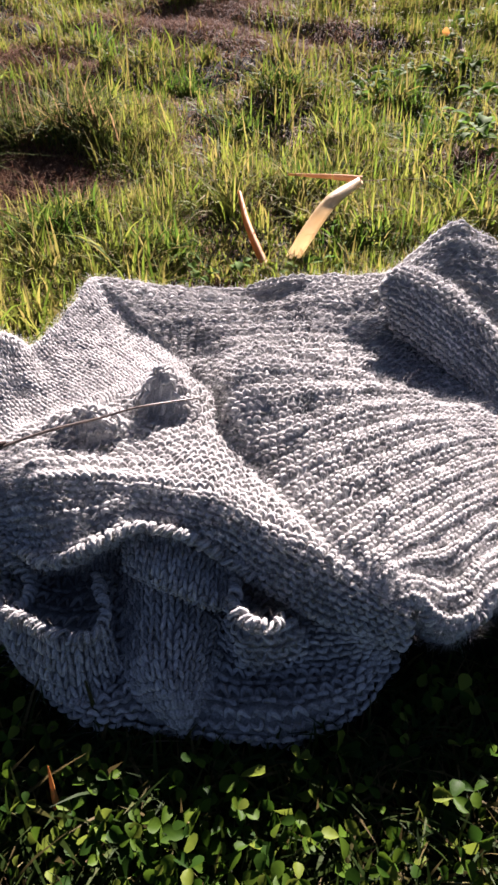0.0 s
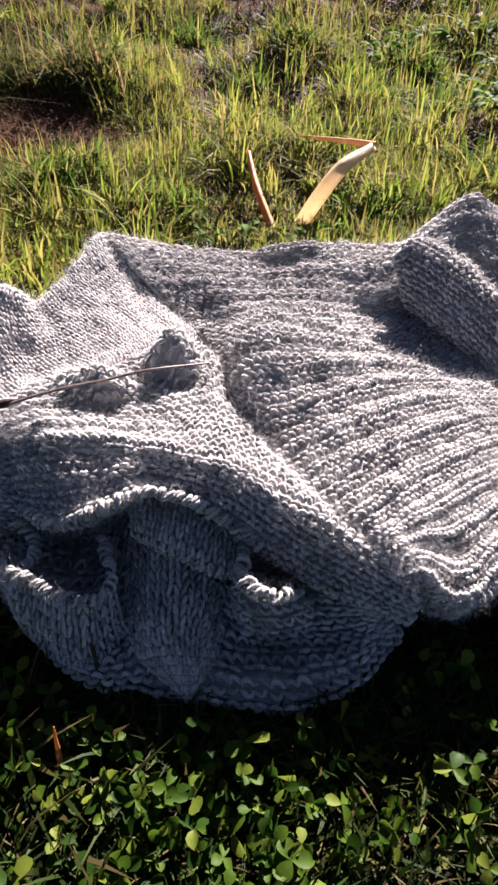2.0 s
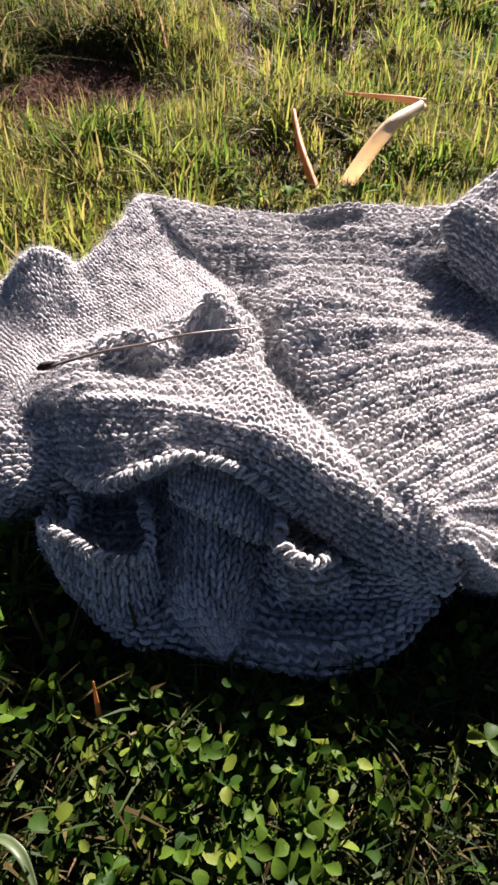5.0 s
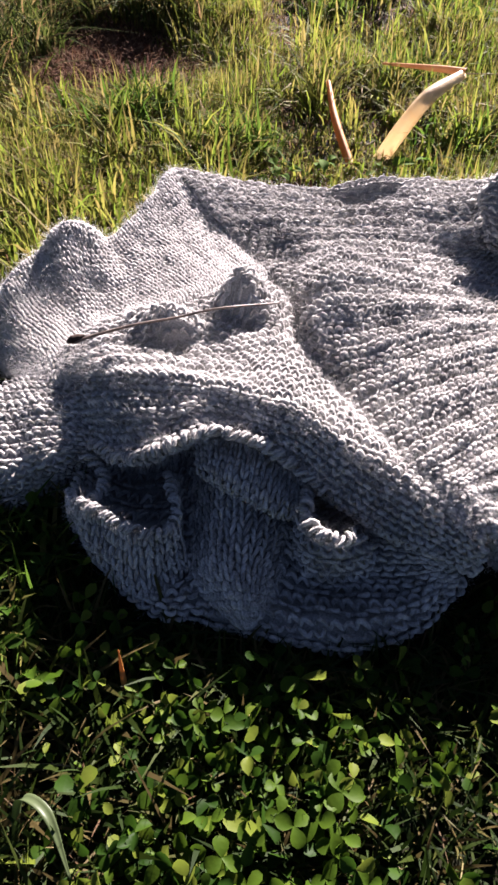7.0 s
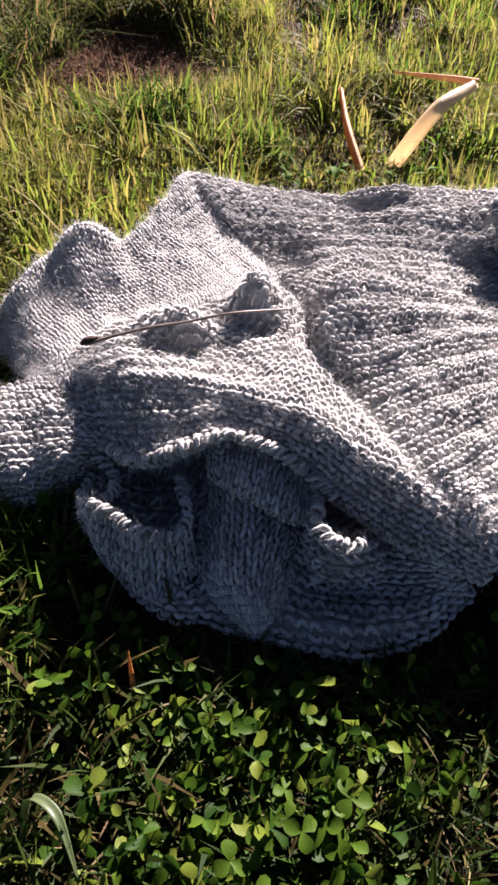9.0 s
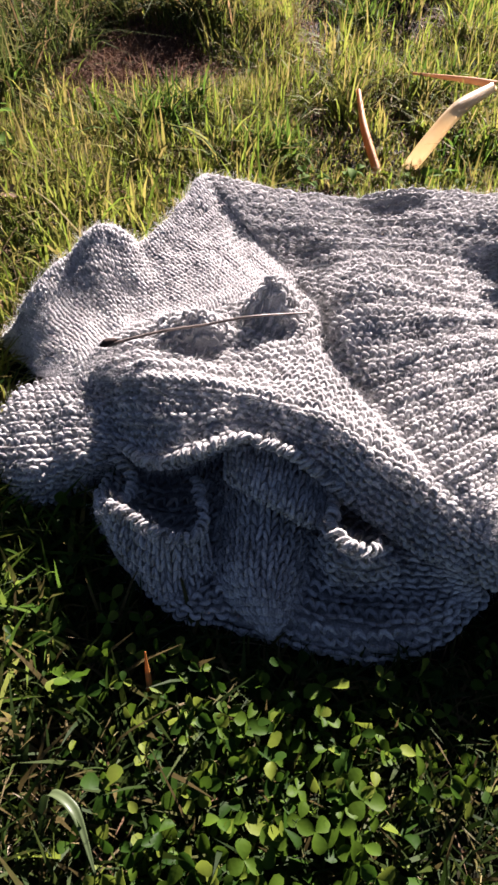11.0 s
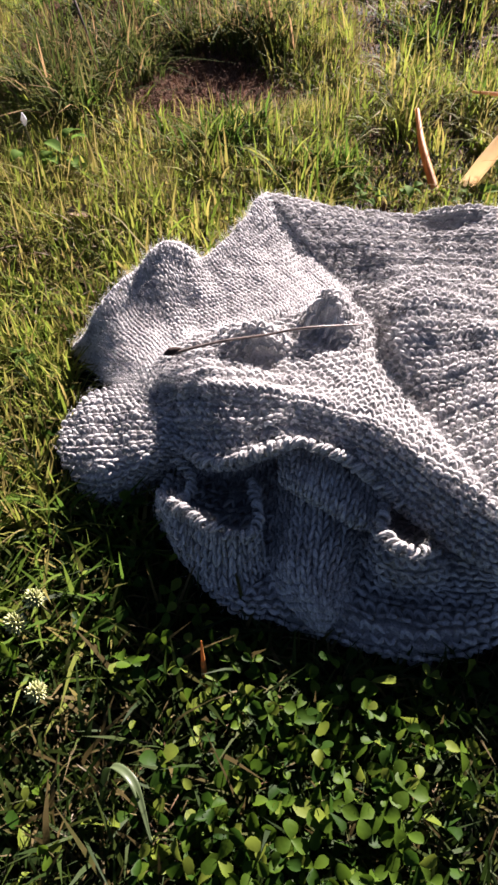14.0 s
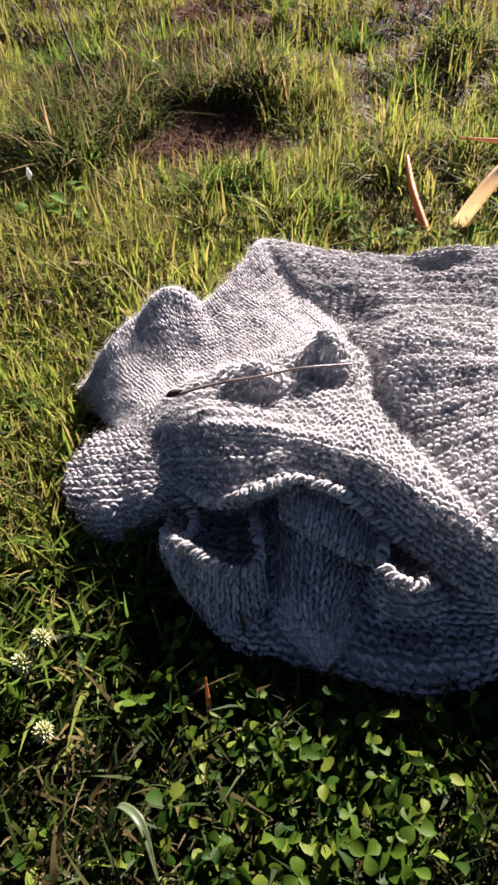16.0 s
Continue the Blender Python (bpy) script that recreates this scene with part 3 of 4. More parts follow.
BACK_TUCK = [(x, y + 0.03 + 0.1 * z, max(0.0, z - 0.07)) for x, y, z in BACK_0]
SLEEVE_TUCK = [(x, y + 0.02 + 0.1 * z, max(0.0, z - 0.06)) for x, y, z in SLEEVE_0]
HEM_TUCK = [(x, y + 0.03, max(0.0, z - 0.05)) for x, y, z in BACK_10]
NECK_TUCK = [(x * 0.95, y + 0.016, 0.0) for x, y, _ in NECK_4]
FRONT_TUCK = [(x, y + 0.02, z - 0.02) for x, y, z in FRONT_5]

knit("back_panel", [BACK_TUCK, BACK_0, BACK_1, BACK_2, BACK_3, BACK_4, BACK_5, BACK_6, BACK_7, BACK_8, BACK_9, BACK_10, HEM_TUCK], garment,
     "ridged garter-stitch panel in pale grey wool", hair=11.0, welt=0.0030, puckered=True, depth=2.4)
knit("sleeve", [SLEEVE_TUCK, SLEEVE_0, SLEEVE_1, SLEEVE_2, SLEEVE_3, SLEEVE_4, SLEEVE_5, [(x, y - 0.035, z - 0.018) for x, y, z in SLEEVE_5]], garment, "smooth stocking-stitch sleeve in soft peaks",
     width=0.0080, pitch=0.0064, yarn=0.00175, style="stocking", hair=22.0, puckered=True)
knit("collar", [[(x, y + 0.022, z - 0.022) for x, y, z in FRONT_0], FRONT_0, FRONT_1, FRONT_2, FRONT_3, FRONT_4, FRONT_5, FRONT_TUCK], garment, "turned-over garter-stitch collar", width=0.0082, pitch=0.0058, yarn=0.0018, hair=12.0, welt=0.0020, puckered=True, depth=2.4)
knit("neckband", [NECK_0, NECK_1, NECK_2, NECK_3, NECK_4, NECK_TUCK], garment, "shaded neckband spread on the grass", width=0.0094, pitch=0.0068, yarn=0.0019, hair=4.0, depth=3.2)
knit("cuff", [CUFF_0, CUFF_1, CUFF_2, CUFF_3, CUFF_4, under(CUFF_4, 0.01, 0.015, -0.004)], garment, "rounded garter-stitch cuff", width=0.0078, pitch=0.0057, yarn=0.0017, hair=8.0, depth=2.4)
knit("pocket", [POUCH_0, POUCH_1, POUCH_2], garment, "small open pocket", style="stocking", width=0.0074, pitch=0.0064, yarn=0.0017, hair=4.0, depth=2.6)
knit("gusset", [GUSSET_0, GUSSET_1, GUSSET_2, GUSSET_3, GUSSET_4], garment, "stocking-stitch gusset ending in a point", style="stocking", width=0.0078,
     pitch=0.0068, yarn=0.0018, wobble=0.001, hair=3.0, depth=3.0)
knit("lining", [LINING_0, LINING_1, LINING_2], garment, "rolled inner lining under the collar", style="stocking", width=0.0076, pitch=0.0066, yarn=0.0018, hair=4.0, depth=2.6)
knit("fold", [FOLD_0, FOLD_1, FOLD_2, FOLD_3], garment, "thick folded-back edge", depth=2.4)
knit("inside", [[(x, y + 0.045, 0.068) for x, y, z in NECK_0[:9]], [(x, y + 0.042, 0.040) for x, y, z in NECK_0[:9]], [(x, y - 0.004, z - 0.004) for x, y, z in NECK_0[:9]]],
     garment, "inner face in shade below the collar", style="stocking", width=0.0068, pitch=0.0060, yarn=0.0014, hair=0.5)
knit("buttonhole_band", [BAND_0, BAND_1, BAND_2], garment, "knitted band below the buttonhole", width=0.0096, pitch=0.0070, yarn=0.0018, hair=2.0, depth=2.4)
corded_edge("rim", [(x, y - 0.003, z + 0.006) for x, y, z in FRONT_5[:7]], garment, "bound edge of the collar")
corded_edge("pocket_edge", POCKET_EDGE, garment, "bound edge of the pocket")
corded_edge("buttonhole_edge", HOLE_EDGE, garment, "bound edge of a buttonhole")
corded_edge("hem_edge", BACK_10, garment, "bound edge of the hem")

# ---- grass ----
OUTLINE = np.array([p[:2] for p in SLEEVE_0 + BACK_0[1:] + BACK_10[::-1] + NECK_4[::-1] + CUFF_4[::-1] + CUFF_2[:1] + CUFF_0[:1]])


def inside_outline(x, y, margin=0.0):
    c = OUTLINE.mean(0)
    poly = OUTLINE + unit(OUTLINE - c) * margin
    hit = np.zeros(x.shape, bool)
    for (x0, y0), (x1, y1) in zip(poly, np.roll(poly, -1, 0)):
        cross = (y0 > y) != (y1 > y)
        hit ^= cross & (x < (x1 - x0) * (y - y0) / np.where(y1 == y0, 1e-9, y1 - y0) + x0)
    return hit


def patchy(x, y, s, seed):
    """A smooth 0..1 field from a few sines."""
    r = np.random.default_rng(seed)
    f = 0
    for _ in range(7):
        kx, ky, ph = r.normal(0, s, 2).tolist() + [r.uniform(0, 6.3)]
        f = f + np.sin(x * kx + y * ky + ph)
    return 0.5 + 0.5 * np.tanh(f * 0.55)


def blades(name, x, y, height, width, lean, mat, label, z0=0.0, droop=0.5):
    """A stand of grass blades, one tapered, bending strip each."""
    n = len(x)
    root = np.stack([x, y, ground_height(x, y) + z0], 1)
    az = RNG.uniform(0, 2 * np.pi, n)
    out = np.stack([np.cos(az), np.sin(az), np.zeros(n)], 1)
    face = az + np.pi / 2 + RNG.normal(0, 0.5, n)
    side = np.stack([np.cos(face), np.sin(face), RNG.normal(0, 0.2, n)], 1)
    height = height * (1 - 0.55 * np.exp(-((x - 0.03) / 0.16) ** 2 - ((y - 0.95) / 0.12) ** 2))
    s = np.array([0.0, 0.35, 0.68, 1.0])[None, :, None]
    h, ln = height[:, None, None], lean[:, None, None]
    mid = root[:, None] + out[:, None] * h * ln * (0.35 * s + 0.9 * s**2) + np.array([0, 0, 1.0]) * h * (s - droop * ln * s**2.2)
    w = width[:, None] * 0.5
    off = side[:, None] * w[:, :, None] * np.array([0.8, 1.0, 0.7, 0.0])[None, :, None]
    v = np.concatenate([(mid[:, :3] - off[:, :3]), (mid[:, :3] + off[:, :3]), mid[:, 3:]], 1)
    b = np.arange(n)[:, None] * 7
    q = np.concatenate([b + np.array([[0, 3, 4, 1]]), b + np.array([[1, 4, 5, 2]])])
    tri = b + np.array([[2, 5, 6]])
    return tagged(new(name, mesh_from(name, v.reshape(-1, 3), [q, tri], mat)), label, "grass", "", "stuff")


def scatter(n, x0, x1, y0, y1, margin=0.0):
    x, y = RNG.uniform(x0, x1, n), RNG.uniform(y0, y1, n)
    keep = ~inside_outline(x, y, margin)
    return x[keep], y[keep]


def fan(n, y0, y1):
    """Ground places within a wedge that widens away from the viewer."""
    y = np.sqrt(RNG.uniform(y0**2, y1**2, n))
    x = RNG.uniform(-1, 1, n) * (0.45 + 0.62 * y) - 0.16 * y
    keep = ~inside_outline(x, y, 0.005)
    return x[keep], y[keep]


BARE = [(-0.42, 1.19, 0.14), (-0.68, 1.47, 0.10), (-0.30, 2.57, 0.30), (-0.47, 1.29, 0.12), (-0.62, 1.95, 0.14), (0.10, 2.3, 0.12), (0.42, 1.28, 0.05), (-0.05, 2.9, 0.22), (-0.9, 1.6, 0.12), (-0.82, 1.35, 0.10), (-0.55, 1.62, 0.10)]


def bareness(x, y):
    return np.clip(sum(np.exp(-((x - bx) ** 2 + ((y - by) * 0.8) ** 2) / r**2) for bx, by, r in BARE), 0, 1)


def grass_field(n, y0, y1, tall, wide, name, label, mat, dry):
    x, y = fan(n, y0, y1)
    tuft = 0.55 * patchy(x, y, 5.0, 3) + 0.45 * patchy(x, y, 17.0, 5)
    tuft = np.clip((tuft - 0.2) * 1.5, 0, 1)
    keep = RNG.uniform(0, 1, len(x)) < (0.30 + 0.70 * (tuft if not dry else 1 - 0.6 * tuft)) * (1 - bareness(x, y))
    x, y, tuft = x[keep], y[keep], tuft[keep]
    h = tall * (0.28 + 0.95 * tuft) * RNG.uniform(0.5, 1.25, len(x))
    w = wide * RNG.uniform(0.6, 1.4, len(x))
    return blades(name, x, y, h, w, np.abs(RNG.normal(0.5, 0.38, len(x))) + (0.25 if dry else 0), mat, label)


def tufts(n, y0, y1, tall, wide, name, label, mat, each=22, spread=0.014):
    """Clumps whose blades spring from one foot and lean outwards."""
    cx, cy = fan(n, y0, y1)
    keep = (RNG.uniform(0, 1, len(cx)) > bareness(cx, cy) * 1.3) & (RNG.uniform(0, 1, len(cx)) < 0.25 + patchy(cx, cy, 5.0, 21))
    cx, cy = cx[keep], cy[keep]
    k = RNG.poisson(each, len(cx)) + 4
    size = RNG.uniform(0.55, 1.35, len(cx))
    x, y = np.repeat(cx, k), np.repeat(cy, k)
    sz = np.repeat(size, k)
    x, y = x + RNG.normal(0, spread, len(x)) * sz, y + RNG.normal(0, spread, len(x)) * sz
    keep = ~inside_outline(x, y, 0.003)
    x, y, sz = x[keep], y[keep], sz[keep]
    return blades(name, x, y, tall * sz * RNG.uniform(0.45, 1.2, len(x)), wide * RNG.uniform(0.6, 1.4, len(x)),
                  np.abs(RNG.normal(0.45, 0.3, len(x))), mat, label)


grass_field(70000, 0.32, 1.6, 0.046, 0.0021, "grass", "sunlit green and yellow grass behind the cardigan", GRASS, False)
grass_field(46000, 0.74, 1.5, 0.056, 0.0022, "grass", "fresh green grass along the far edge of the wool", GRASS, False)
grass_field(95000, 1.6, 3.4, 0.066, 0.0036, "grass", "rough yellow-green meadow grass", MEADOW, False)
grass_field(48000, 3.4, 9.0, 0.075, 0.012, "grass", "distant rough meadow grass", MEADOW, False)
tufts(1000, 0.45, 1.7, 0.078, 0.0032, "grass_tufts", "green tufts of longer grass", GRASS)
tufts(1700, 1.7, 4.0, 0.085, 0.0045, "grass_tufts", "tufts of longer grass farther off", MEADOW, 18, 0.02)
grass_field(42000, 0.42, 1.8, 0.050, 0.0020, "dry_grass", "dry straw-coloured stalks among the grass", STRAW, True)
grass_field(54000, 1.8, 5.0, 0.060, 0.0030, "dry_grass", "dry straw-coloured stalks farther off", STRAW, True)

TUSSOCKS = [(-0.128, 0.963), (-0.054, 1.553), (0.211, 1.505), (0.341, 1.762), (0.177, 0.988), (-0.299, 1.051), (0.044, 1.768), (-0.479, 2.174),
            (0.107, 1.243), (-0.62, 1.10), (-0.342, 1.002), (-0.588, 1.294), (0.365, 1.155), (0.346, 1.458), (-0.203, 1.898), (-0.75, 1.2),
            (-0.78, 1.56), (-0.70, 1.76), (-0.88, 1.74), (-0.62, 1.55), (-0.95, 1.62)]
for bx, by in TUSSOCKS:
    cx, cy = RNG.normal(bx, 0.028, 130), RNG.normal(by, 0.022, 130)
    ok = ~inside_outline(cx, cy, 0.005)
    one = blades("grass_tussock", cx[ok], cy[ok], RNG.uniform(0.05, 0.105, ok.sum()), RNG.uniform(0.0022, 0.005, ok.sum()), np.abs(RNG.normal(0.6, 0.35, ok.sum())),
                 TUSSOCK, "dark green tussock of long arching grass")
    del one["kind"]
    tagged(one, "", "grass tuft", "grass tussocks")
# taller tussocks that stand round the bare hollow and shade it
for bx, by in [(-0.52, 1.43), (-0.40, 1.44), (-0.63, 1.40), (-0.66, 1.28), (-0.58, 1.24), (-0.70, 1.16), (-0.62, 1.09), (-0.76, 1.34), (-0.34, 1.42),
               (-0.30, 2.95), (-0.16, 2.9)]:
    cx, cy = RNG.normal(bx, 0.030, 170), RNG.normal(by, 0.026, 170)
    one = blades("grass_tussock", cx, cy, RNG.uniform(0.07, 0.17, 170), RNG.uniform(0.0022, 0.0046, 170), np.abs(RNG.normal(0.55, 0.3, 170)),
                 TALL, "tall dark green tussock beside a bare brown hollow")
    del one["kind"]
    tagged(one, "", "grass tuft", "grass tussocks")
# reddish dead tangles on the bare patches
cx, cy = np.concatenate([np.stack([RNG.normal(bx, r * 0.75, int(22000 * r)), RNG.normal(by, r * 0.75, int(22000 * r))], 1) for bx, by, r in BARE]).T
ok = ~inside_outline(cx, cy, 0.01)
blades("dead_tangle", cx[ok], cy[ok], RNG.uniform(0.02, 0.055, ok.sum()), RNG.uniform(0.0012, 0.0028, ok.sum()), np.abs(RNG.normal(1.1, 0.4, ok.sum())),
       TANGLE, "reddish-brown dead stalks on bare patches")

x, y = scatter(7000, -0.75, -0.2, 0.36, 1.0, 0.006)
blades("grass", x, y, RNG.uniform(0.025, 0.055, len(x)), RNG.uniform(0.0022, 0.0042, len(x)), np.abs(RNG.normal(0.45, 0.3, len(x))), GRASS,
       "sunlit grass beside the sleeve")
x, y = scatter(4200, -0.62, -0.255, 0.24, 0.50, 0.008)
blades("grass", x, y, RNG.uniform(0.03, 0.065, len(x)), RNG.uniform(0.0018, 0.0036, len(x)), np.abs(RNG.normal(0.5, 0.35, len(x))), GRASS,
       "longer sunlit grass beside the cuff")
x, y = scatter(330, -0.32, -0.175, 0.12, 0.30, 0.006)
blades("long_grass", x, y, RNG.uniform(0.03, 0.07, len(x)), RNG.uniform(0.0026, 0.0050, len(x)), np.abs(RNG.normal(0.6, 0.35, len(x))), TUSSOCK,
       "long green blades that rise out of the shade before the cuff")
# brown thatch of dead blades lying under the grass
x, y = fan(44000, 0.8, 4.0)
blades("dead_tangle", x, y, RNG.uniform(0.012, 0.034, len(x)), RNG.uniform(0.0020, 0.0045, len(x)), np.abs(RNG.normal(1.2, 0.4, len(x))), TANGLE,
       "brown thatch of dead blades under the grass")

# rough grass all round, outside the near field
r, th = np.sqrt(RNG.uniform(0, 8.0**2, 90000)), RNG.uniform(0, 2 * np.pi, 90000)
x, y = r * np.cos(th), 1.0 + r * np.sin(th)
ok = ((np.abs(x + 0.16 * y) > 0.43 + 0.6 * y) | (y > 8.9)) & ~((np.abs(x) < 0.75) & (y > -0.12) & (y < 0.46))
x, y = x[ok], y[ok]
blades("grass", x, y, RNG.uniform(0.03, 0.09, len(x)), RNG.uniform(0.022, 0.050, len(x)), np.abs(RNG.normal(0.9, 0.4, len(x))), MEADOW, "rough meadow grass all round")

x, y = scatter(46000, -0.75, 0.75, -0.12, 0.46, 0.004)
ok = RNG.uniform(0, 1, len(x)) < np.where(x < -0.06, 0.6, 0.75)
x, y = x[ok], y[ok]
blades("short_grass", x, y, RNG.uniform(0.014, 0.038, len(x)), RNG.uniform(0.0014, 0.0034, len(x)), np.abs(RNG.normal(0.7, 0.4, len(x))), BACKLIT_LAWN,
       "short green lawn grass between the clover, darkened as backlit")
x, y = scatter(1300, -0.75, 0.75, -0.12, 0.46, 0.004)
blades("dry_grass", x, y, RNG.uniform(0.01, 0.03, len(x)), RNG.uniform(0.0008, 0.0018, len(x)), np.abs(RNG.normal(1.0, 0.4, len(x))), STRAW,
       "dead blades lying in the lawn")


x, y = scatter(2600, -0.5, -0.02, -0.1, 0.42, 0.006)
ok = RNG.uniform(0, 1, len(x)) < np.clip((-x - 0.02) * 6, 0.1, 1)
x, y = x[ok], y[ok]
blades("long_grass", x, y, RNG.uniform(0.025, 0.060, len(x)), RNG.uniform(0.0022, 0.0048, len(x)), np.abs(RNG.normal(0.55, 0.35, len(x))), BACKLIT_LAWN,
       "longer green blades standing in the lawn, darkened as backlit")


def clover_patch(n):
    """Three-leaved clover on thin stalks."""
    x, y = scatter(n, -0.6, 0.6, -0.1, 0.44, 0.014)
    keep = RNG.uniform(0, 1, len(x)) < (0.3 + 0.7 * patchy(x, y, 16.0, 8)) * np.where(x < 0.04, np.clip(1.2 + (x - 0.015) * 8.0, 0.20, 1), np.clip(1.25 - (x - 0.015) * 9.0, 0.35, 1))
    x, y = x[keep], y[keep]
    n = len(x)
    size = RNG.uniform(0.0054, 0.0090, n) + 0.0050 * RNG.uniform(0, 1, n) ** 3
    high = RNG.uniform(0.005, 0.030, n)
    root = np.stack([x, y, ground_height(x, y)], 1)
    top = root + np.stack([RNG.normal(0, 0.006, n), RNG.normal(-0.004, 0.006, n), high], 1)
    up = unit(np.stack([RNG.normal(0, 0.6, n), RNG.normal(-0.10, 0.6, n), np.ones(n)], 1))
    # obovate leaflet: midrib and two sides, slightly folded
    along = np.array([0.0, 0.30, 0.68, 0.98, 1.12])
    half = np.array([0.04, 0.27, 0.43, 0.33, 0.0])
    m = len(along)
    spin = RNG.uniform(0, 6.28, n)
    V, Q = [], []
    ref = unit(np.cross(up, np.array([0.2, 1.0, 0.1])))
    ref2 = np.cross(up, ref)
    for leaf in range(3):
        a = spin + leaf * 2.09 + RNG.normal(0, 0.12, n)
        d = ref * np.cos(a)[:, None] + ref2 * np.sin(a)[:, None]
        fold = RNG.uniform(0.05, 0.95, n)[:, None, None]
        tilt = RNG.normal(0.15, 0.35, n)[:, None, None]
        s = np.cross(up, d)
        base = top[:, None]
        L = size[:, None, None]
        rib = base + d[:, None] * along[None, :, None] * L + up[:, None] * (tilt * along[None, :, None] - 0.18 * along[None, :, None] ** 2) * L
        wing = s[:, None] * half[None, :, None] * L
        lift = up[:, None] * half[None, :, None] * L * fold
        V.append(np.concatenate([rib, rib + wing + lift, rib - wing + lift], 1))
    V = np.stack(V, 1).reshape(-1, 3 * m, 3)
    b = np.arange(len(V))[:, None] * 3 * m
    i = np.arange(m - 1)
    q = np.concatenate([np.stack([i, i + 1, i + m + 1, i + m], 1), np.stack([i + 1, i, i + 2 * m, i + 2 * m + 1], 1)])
    Q = (b[:, None] + q[None].reshape(1, -1, 4)).reshape(-1, 4)
    tagged(new("clover_patch", mesh_from("clover_patch", V.reshape(-1, 3), [Q], CLOVER)), "bright green three-leaved clover in the lawn", "clover", "", "stuff")
    mid = (root + top) / 2 + RNG.normal(0, 0.002, (n, 3))
    v, qq = tubes(np.stack([root, mid, top], 1), np.full((n, 3), 0.0005), 4)
    tagged(new("clover_stalks", mesh_from("clover_stalks", v, [qq], STEM)), "thin stalks of the clover", "clover", "", "stuff")


clover_patch(13000)

# ---- single things ----
def ribbon(name, points, widths, across, mat, parent=None, label="", thick=0.0012):
    """A curved leaf strip with a slight keel and real thickness."""
    line = spline(points, 40)
    w = np.interp(np.linspace(0, 1, 40), np.linspace(0, 1, len(widths)), widths)
    t = unit(np.gradient(line, axis=0))
    s = unit(np.cross(t, np.cross(np.asarray(across, float), t)))
    n = np.cross(t, s)
    V = np.stack([line + s * (w * k)[:, None] * 0.5 + n * (w * 0.18 * (abs(k) ** 2))[:, None] for k in (-1, -0.5, 0, 0.5, 1)], 1)
    idx = np.arange(200).reshape(40, 5)
    q = np.stack([idx[:-1, :-1], idx[:-1, 1:], idx[1:, 1:], idx[1:, :-1]], -1).reshape(-1, 4)
    ob = put(name, mesh_from(name, V.reshape(-1, 3), [q], mat), parent, label)
    m = ob.modifiers.new("thickness", "SOLIDIFY")
    m.thickness, m.offset = thick, 0.0
    return ob


def stalk(name, points, radii, mat, parent=None, label=""):
    line = even(spline(points, 60), 24)[None]
    r = np.interp(np.linspace(0, 1, 24), np.linspace(0, 1, len(radii)), radii)[None]
    v, q = tubes(line, r, 8)
    return put(name, mesh_from(name, v, [q], mat), parent, label)


dried = tagged(new("dried_leaf"), "broad bent dried orange leaf standing in grass", "leaf")
ribbon("blade", STRAP[:4], (0.020, 0.022, 0.021, 0.013), (0.8, -0.24, -0.54), BARK, dried)
ribbon("bent_tip", STRAP[3:], (0.012, 0.009, 0.003), (0.2, 0.3, 1.0), TIP, dried, "browner folded tip")
tagged(stalk("reed", REED, (0.0065, 0.0058, 0.0035), RUST), "rust-orange dry reed standing in grass", "reed")
twig = tagged(stalk("dry_stalk", STALK, (0.0013, 0.0012, 0.0011, 0.001, 0.0008), STALK_BROWN), "thin brown dry stalk lying across the wool", "stalk")
stalk("seed_tip", [(-0.192, 0.387, 0.105), (-0.187, 0.391, 0.106), (-0.18, 0.396, 0.106)], (0.0012, 0.0034, 0.0030, 0.0012), DARK_STALK, twig, "dark blunt seed tip")
stalk("thread", THREAD, (0.0008, 0.0006, 0.0004), STRAW, dried, "pale thread at the leaf's tip")
tagged(stalk("dark_stem", [(-0.60, 1.20, 0.0), (-0.651, 1.257, 0.1), (-0.767, 1.418, 0.2), (-0.86, 1.56, 0.29)], (0.0035, 0.003, 0.0022, 0.001), DARK_STALK),
       "dark leafless stem leaning over the grass", "stem")


def leaf_mesh(name, long, wide, mat, curl=0.25):
    """An ovate leaf with a midrib fold, curling down at its tip."""
    a = np.linspace(0, 1, 9)
    half = wide * 0.5 * np.sin(np.pi * np.clip(a, 0, 1) ** 0.8) + 0.0004
    rib = np.stack([a * long, 0 * a, long * (0.35 * a - (0.35 + curl) * a**2)], 1)
    V = np.stack([rib + np.stack([0 * a, half * k, half * abs(k) * 0.35], 1) for k in (-1, -0.5, 0, 0.5, 1)], 1)
    idx = np.arange(45).reshape(9, 5)
    q = np.stack([idx[:-1, :-1], idx[:-1, 1:], idx[1:, 1:], idx[1:, :-1]], -1).reshape(-1, 4)
    return mesh_from(name, V.reshape(-1, 3), [q], mat)


WEED = leafy("weed_leaf", [(0.0, (0.0268, 0.0703, 0.01)), (0.6, (0.057, 0.117, 0.0168)), (1.0, (0.101, 0.147, 0.0268))], 0.5, 0.75, 9.0, 0.3, 0.04)
LEAVES = [leaf_mesh("leaf", 0.034, 0.022, WEED), leaf_mesh("leaf", 0.026, 0.019, WEED, 0.4), leaf_mesh("leaf", 0.042, 0.024, WEED, 0.15)]


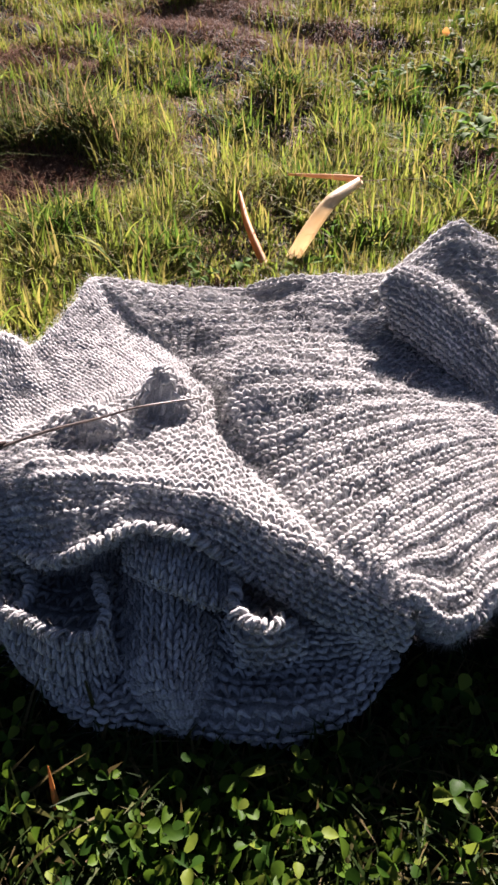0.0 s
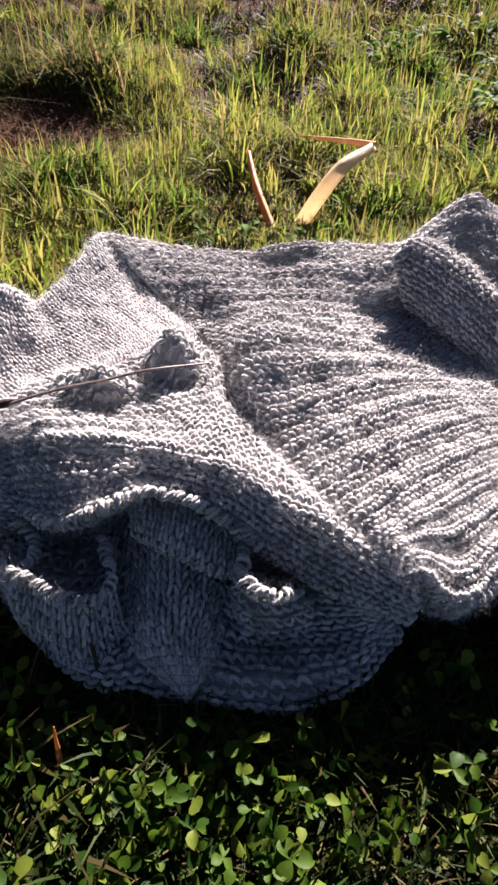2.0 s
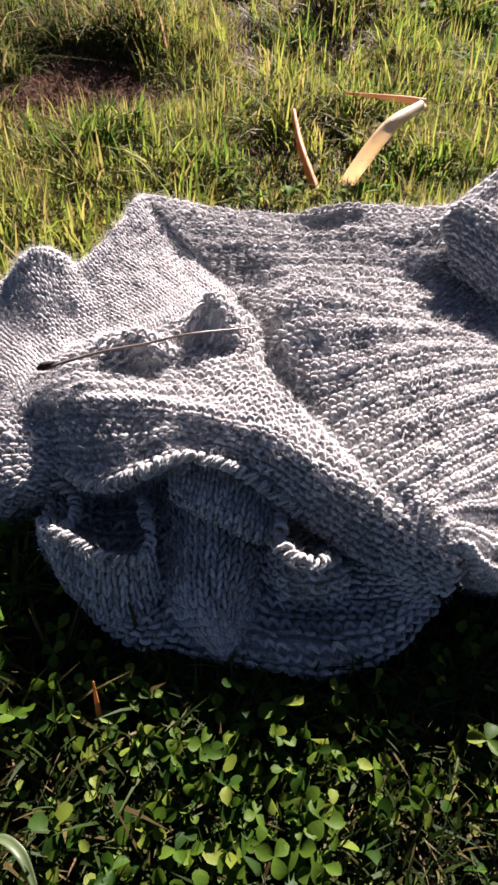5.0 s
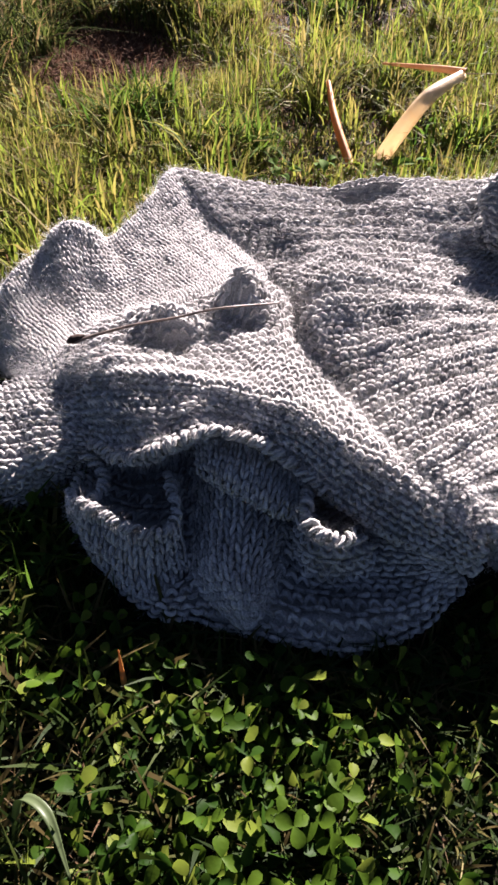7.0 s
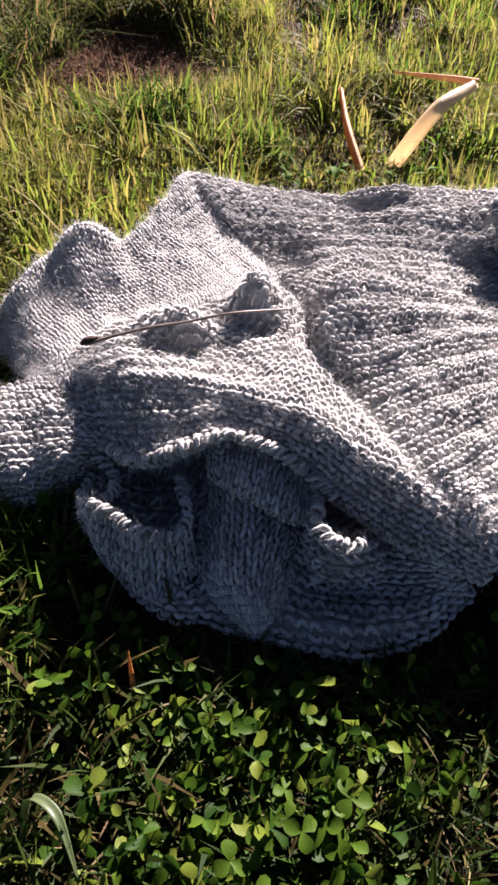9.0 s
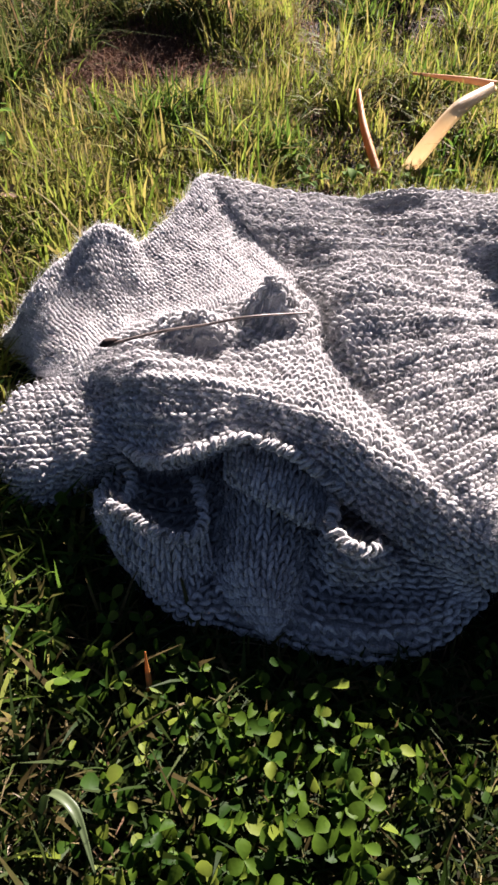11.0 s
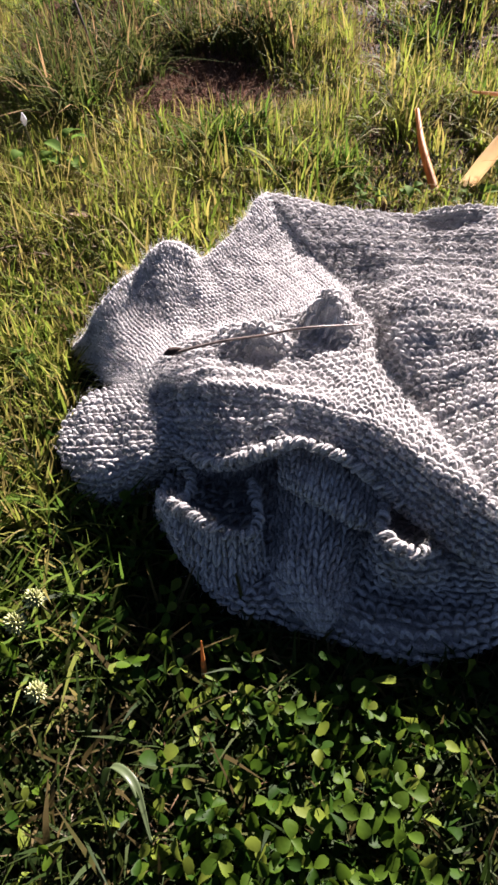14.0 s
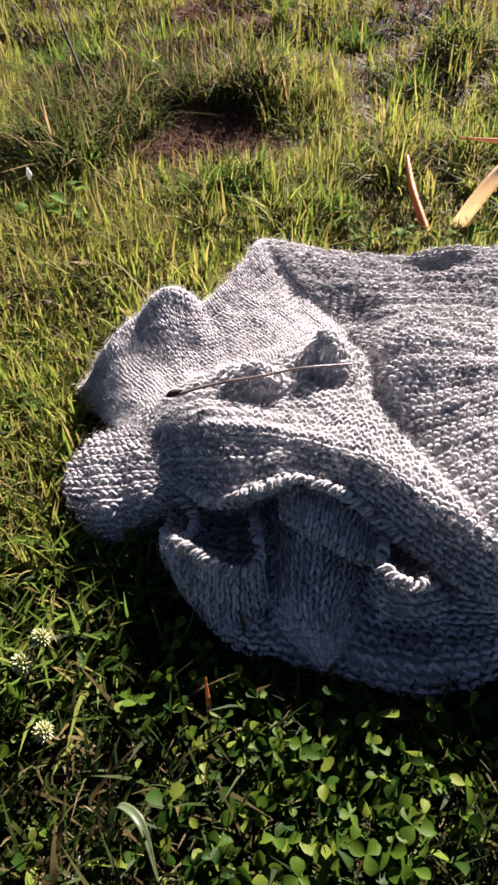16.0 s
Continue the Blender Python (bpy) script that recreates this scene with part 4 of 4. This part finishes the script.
def weed(x, y, count, size, label):
    base = tagged(new("broadleaf_weed"), label, "weed", "weeds in the grass")
    base.location = (x, y, float(ground_height(x, y)))
    for k in range(count):
        leaf = put("leaf", random.choice(LEAVES), base)
        turn = k * 2.4 + random.uniform(-0.3, 0.3)
        reach = random.uniform(0.0, 0.03) * size
        leaf.matrix_basis = Matrix.LocRotScale((math.cos(turn) * reach, math.sin(turn) * reach, random.uniform(0.012, 0.06) * size),
                                               Euler((random.uniform(-0.4, 0.4), random.uniform(-0.5, 0.2), turn)), Vector((1, 1, 1)) * size * random.uniform(0.7, 1.2))
    return base


for x, y in [(0.26, 1.76), (0.32, 1.86), (0.379, 2.04), (0.45, 1.92), (0.533, 2.22), (0.542, 1.96), (0.392, 1.62), (0.458, 1.50), (0.413, 1.343), (0.68, 2.5), (0.60, 2.35), (0.50, 1.70)]:
    weed(x, y, 18, 0.95, "bright green broad-leaved weed in sunlit grass")
for x, y in [(-0.60, 0.90), (-0.575, 0.915)]:
    weed(x, y, 6, 1.15, "large smooth green leaves among the grass")
for x, y in [(-0.388, 0.455), (-0.33, 0.30), (-0.36, 0.345), (0.071, 0.885), (-0.077, 0.885), (0.129, 0.905), (-0.02, 0.895)]:
    weed(x, y, 7, 0.55, "small round-leaved weed beside the wool")


def bloom(x, y, z, size):
    """A round clover head of many small florets on a bent stalk."""
    head = tagged(new("clover_flower"), "pale green clover flower head on a stalk", "flower", "clover flowers")
    head.location = (x, y, 0.0)
    n = 60
    i = np.arange(n)
    up = 1 - 1.75 * (i + 0.5) / n
    r, phi = np.sqrt(np.clip(1 - up**2, 0, 1)), i * 2.39996
    d = np.stack([r * np.cos(phi), r * np.sin(phi), up], 1)
    root, tip = d * size * 0.35, d * size * RNG.uniform(0.85, 1.15, (n, 1)) + np.array([0, 0, 0.2 * size])
    v, q = tubes(np.stack([root, (root + tip) / 2, tip], 1) + np.array([0, 0, z]), np.broadcast_to(np.array([0.0005, 0.0012, 0.0003]), (n, 3)), 5)
    put("head", mesh_from("head", v, [q], BLOOM), head)
    stalk("stem", [(0.006, 0.01, 0.0), (0.003, 0.003, z * 0.6), (0, 0, z)], (0.0009, 0.0008), STEM, head)


bloom(-0.228, 0.149, 0.045, 0.0085)
bloom(-0.222, 0.168, 0.05, 0.0075)
bloom(-0.195, 0.110, 0.036, 0.0075)
bud = tagged(new("white_bud"), "small white closed bud on a stem", "flower")
bud.location = (-0.607, 0.904, 0.0)
stalk("petals", [(0, 0, 0.080), (0.001, 0, 0.089), (0, 0.001, 0.099)], (0.002, 0.005, 0.001), FUZZ, bud)
stalk("stem", [(0.004, 0.0, 0.0), (0, 0, 0.081)], (0.0012, 0.001), STEM, bud)


def litter(name, mesh, x, y, z, turn, tilt, label, category):
    ob = tagged(new(name, mesh), label, category)
    ob.matrix_basis = pose(x, y, z, tilt, 8, turn)
    return ob


litter("dead_leaf", leaf_mesh("dead_leaf", 0.045, 0.022, DEAD_LEAF, 0.1), -0.475, 0.745, 0.030, 15, 20, "pale brown dead leaf lying in grass", "leaf")
litter("dead_leaf", leaf_mesh("dead_leaf", 0.09, 0.05, DEAD_LEAF, 0.3), 0.51, 2.03, float(ground_height(0.51, 2.03)) + 0.05, 60, 50, "curled brown dead leaf among weeds", "leaf")
litter("petal", leaf_mesh("petal", 0.025, 0.022, RUST, 0.2), 0.50, 2.217, float(ground_height(0.5, 2.217)) + 0.07, 0, 60, "small orange petal on green weeds", "petal")
tagged(ribbon("arching_grass", [(-0.135, 0.062, 0.0), (-0.132, 0.080, 0.026), (-0.112, 0.074, 0.033), (-0.092, 0.048, 0.022)], (0.004, 0.006, 0.006, 0.001), (0.6, 0.6, -0.2), PALE_BLADE, thick=0.0003),
       "long arching green grass blade in the lawn", "grass")
tagged(ribbon("withered_grass", [(-0.092, 0.150, 0.0), (-0.095, 0.160, 0.018), (-0.099, 0.172, 0.034)], (0.003, 0.004, 0.0008), (1, 0.2, 0.0), RUST, thick=0.0003),
       "grass blade with a withered orange tip", "grass")
tagged(stalk("seed_husk", [(0.026, 0.665, 0.062), (0.030, 0.668, 0.066), (0.034, 0.668, 0.064)], (0.0008, 0.0024, 0.0008), DEAD_LEAF), "tiny brown husk caught on the wool", "husk")


def clover_plant():
    """One clover: a thin stalk and three folded leaflets."""
    plant = tagged(new("clover"), "small three-leaved green clover on a thin stalk", "clover", "clover plants")
    a = np.array([0.0, 0.18, 0.42, 0.68, 0.90, 1.05, 1.10])
    half = np.array([0.04, 0.20, 0.38, 0.46, 0.40, 0.20, 0.02])
    V = np.stack([np.stack([a, k * half, 0.35 * np.abs(k) * half + 0.12 * a - 0.2 * a**2], 1) for k in (-1, 0, 1)], 1) * 0.0110
    idx = np.arange(21).reshape(7, 3)
    q = np.stack([idx[:-1, :-1], idx[:-1, 1:], idx[1:, 1:], idx[1:, :-1]], -1).reshape(-1, 4)
    me = mesh_from("leaflet", V.reshape(-1, 3), [q], CLOVER)
    for k in range(3):
        leaf = put("leaflet", me, plant)
        leaf.matrix_basis = Matrix.LocRotScale((0, 0, 0.03), Euler((0.1 * k - 0.1, -0.12 + 0.1 * k, k * 2.09)), None)
    stalk("stalk", [(0.004, 0.003, 0.0), (0.001, 0.001, 0.018), (0, 0, 0.03)], (0.0006, 0.0005), STEM, plant)
    return plant


first = clover_plant()
first.location = (0.05, 0.11, -0.002)
for k in range(60):
    x, y = random.gauss(0.015, 0.045), random.uniform(0.02, 0.16)
    m = Matrix.LocRotScale((x, y, float(ground_height(x, y))), Euler((random.gauss(0.1, 0.5), random.gauss(0, 0.5), random.uniform(0, 6.28))), None)
    one = copy_thing(first, m)
    one.scale = Vector((1, random.uniform(0.7, 1.0), 1)) * random.uniform(0.55, 1.05)
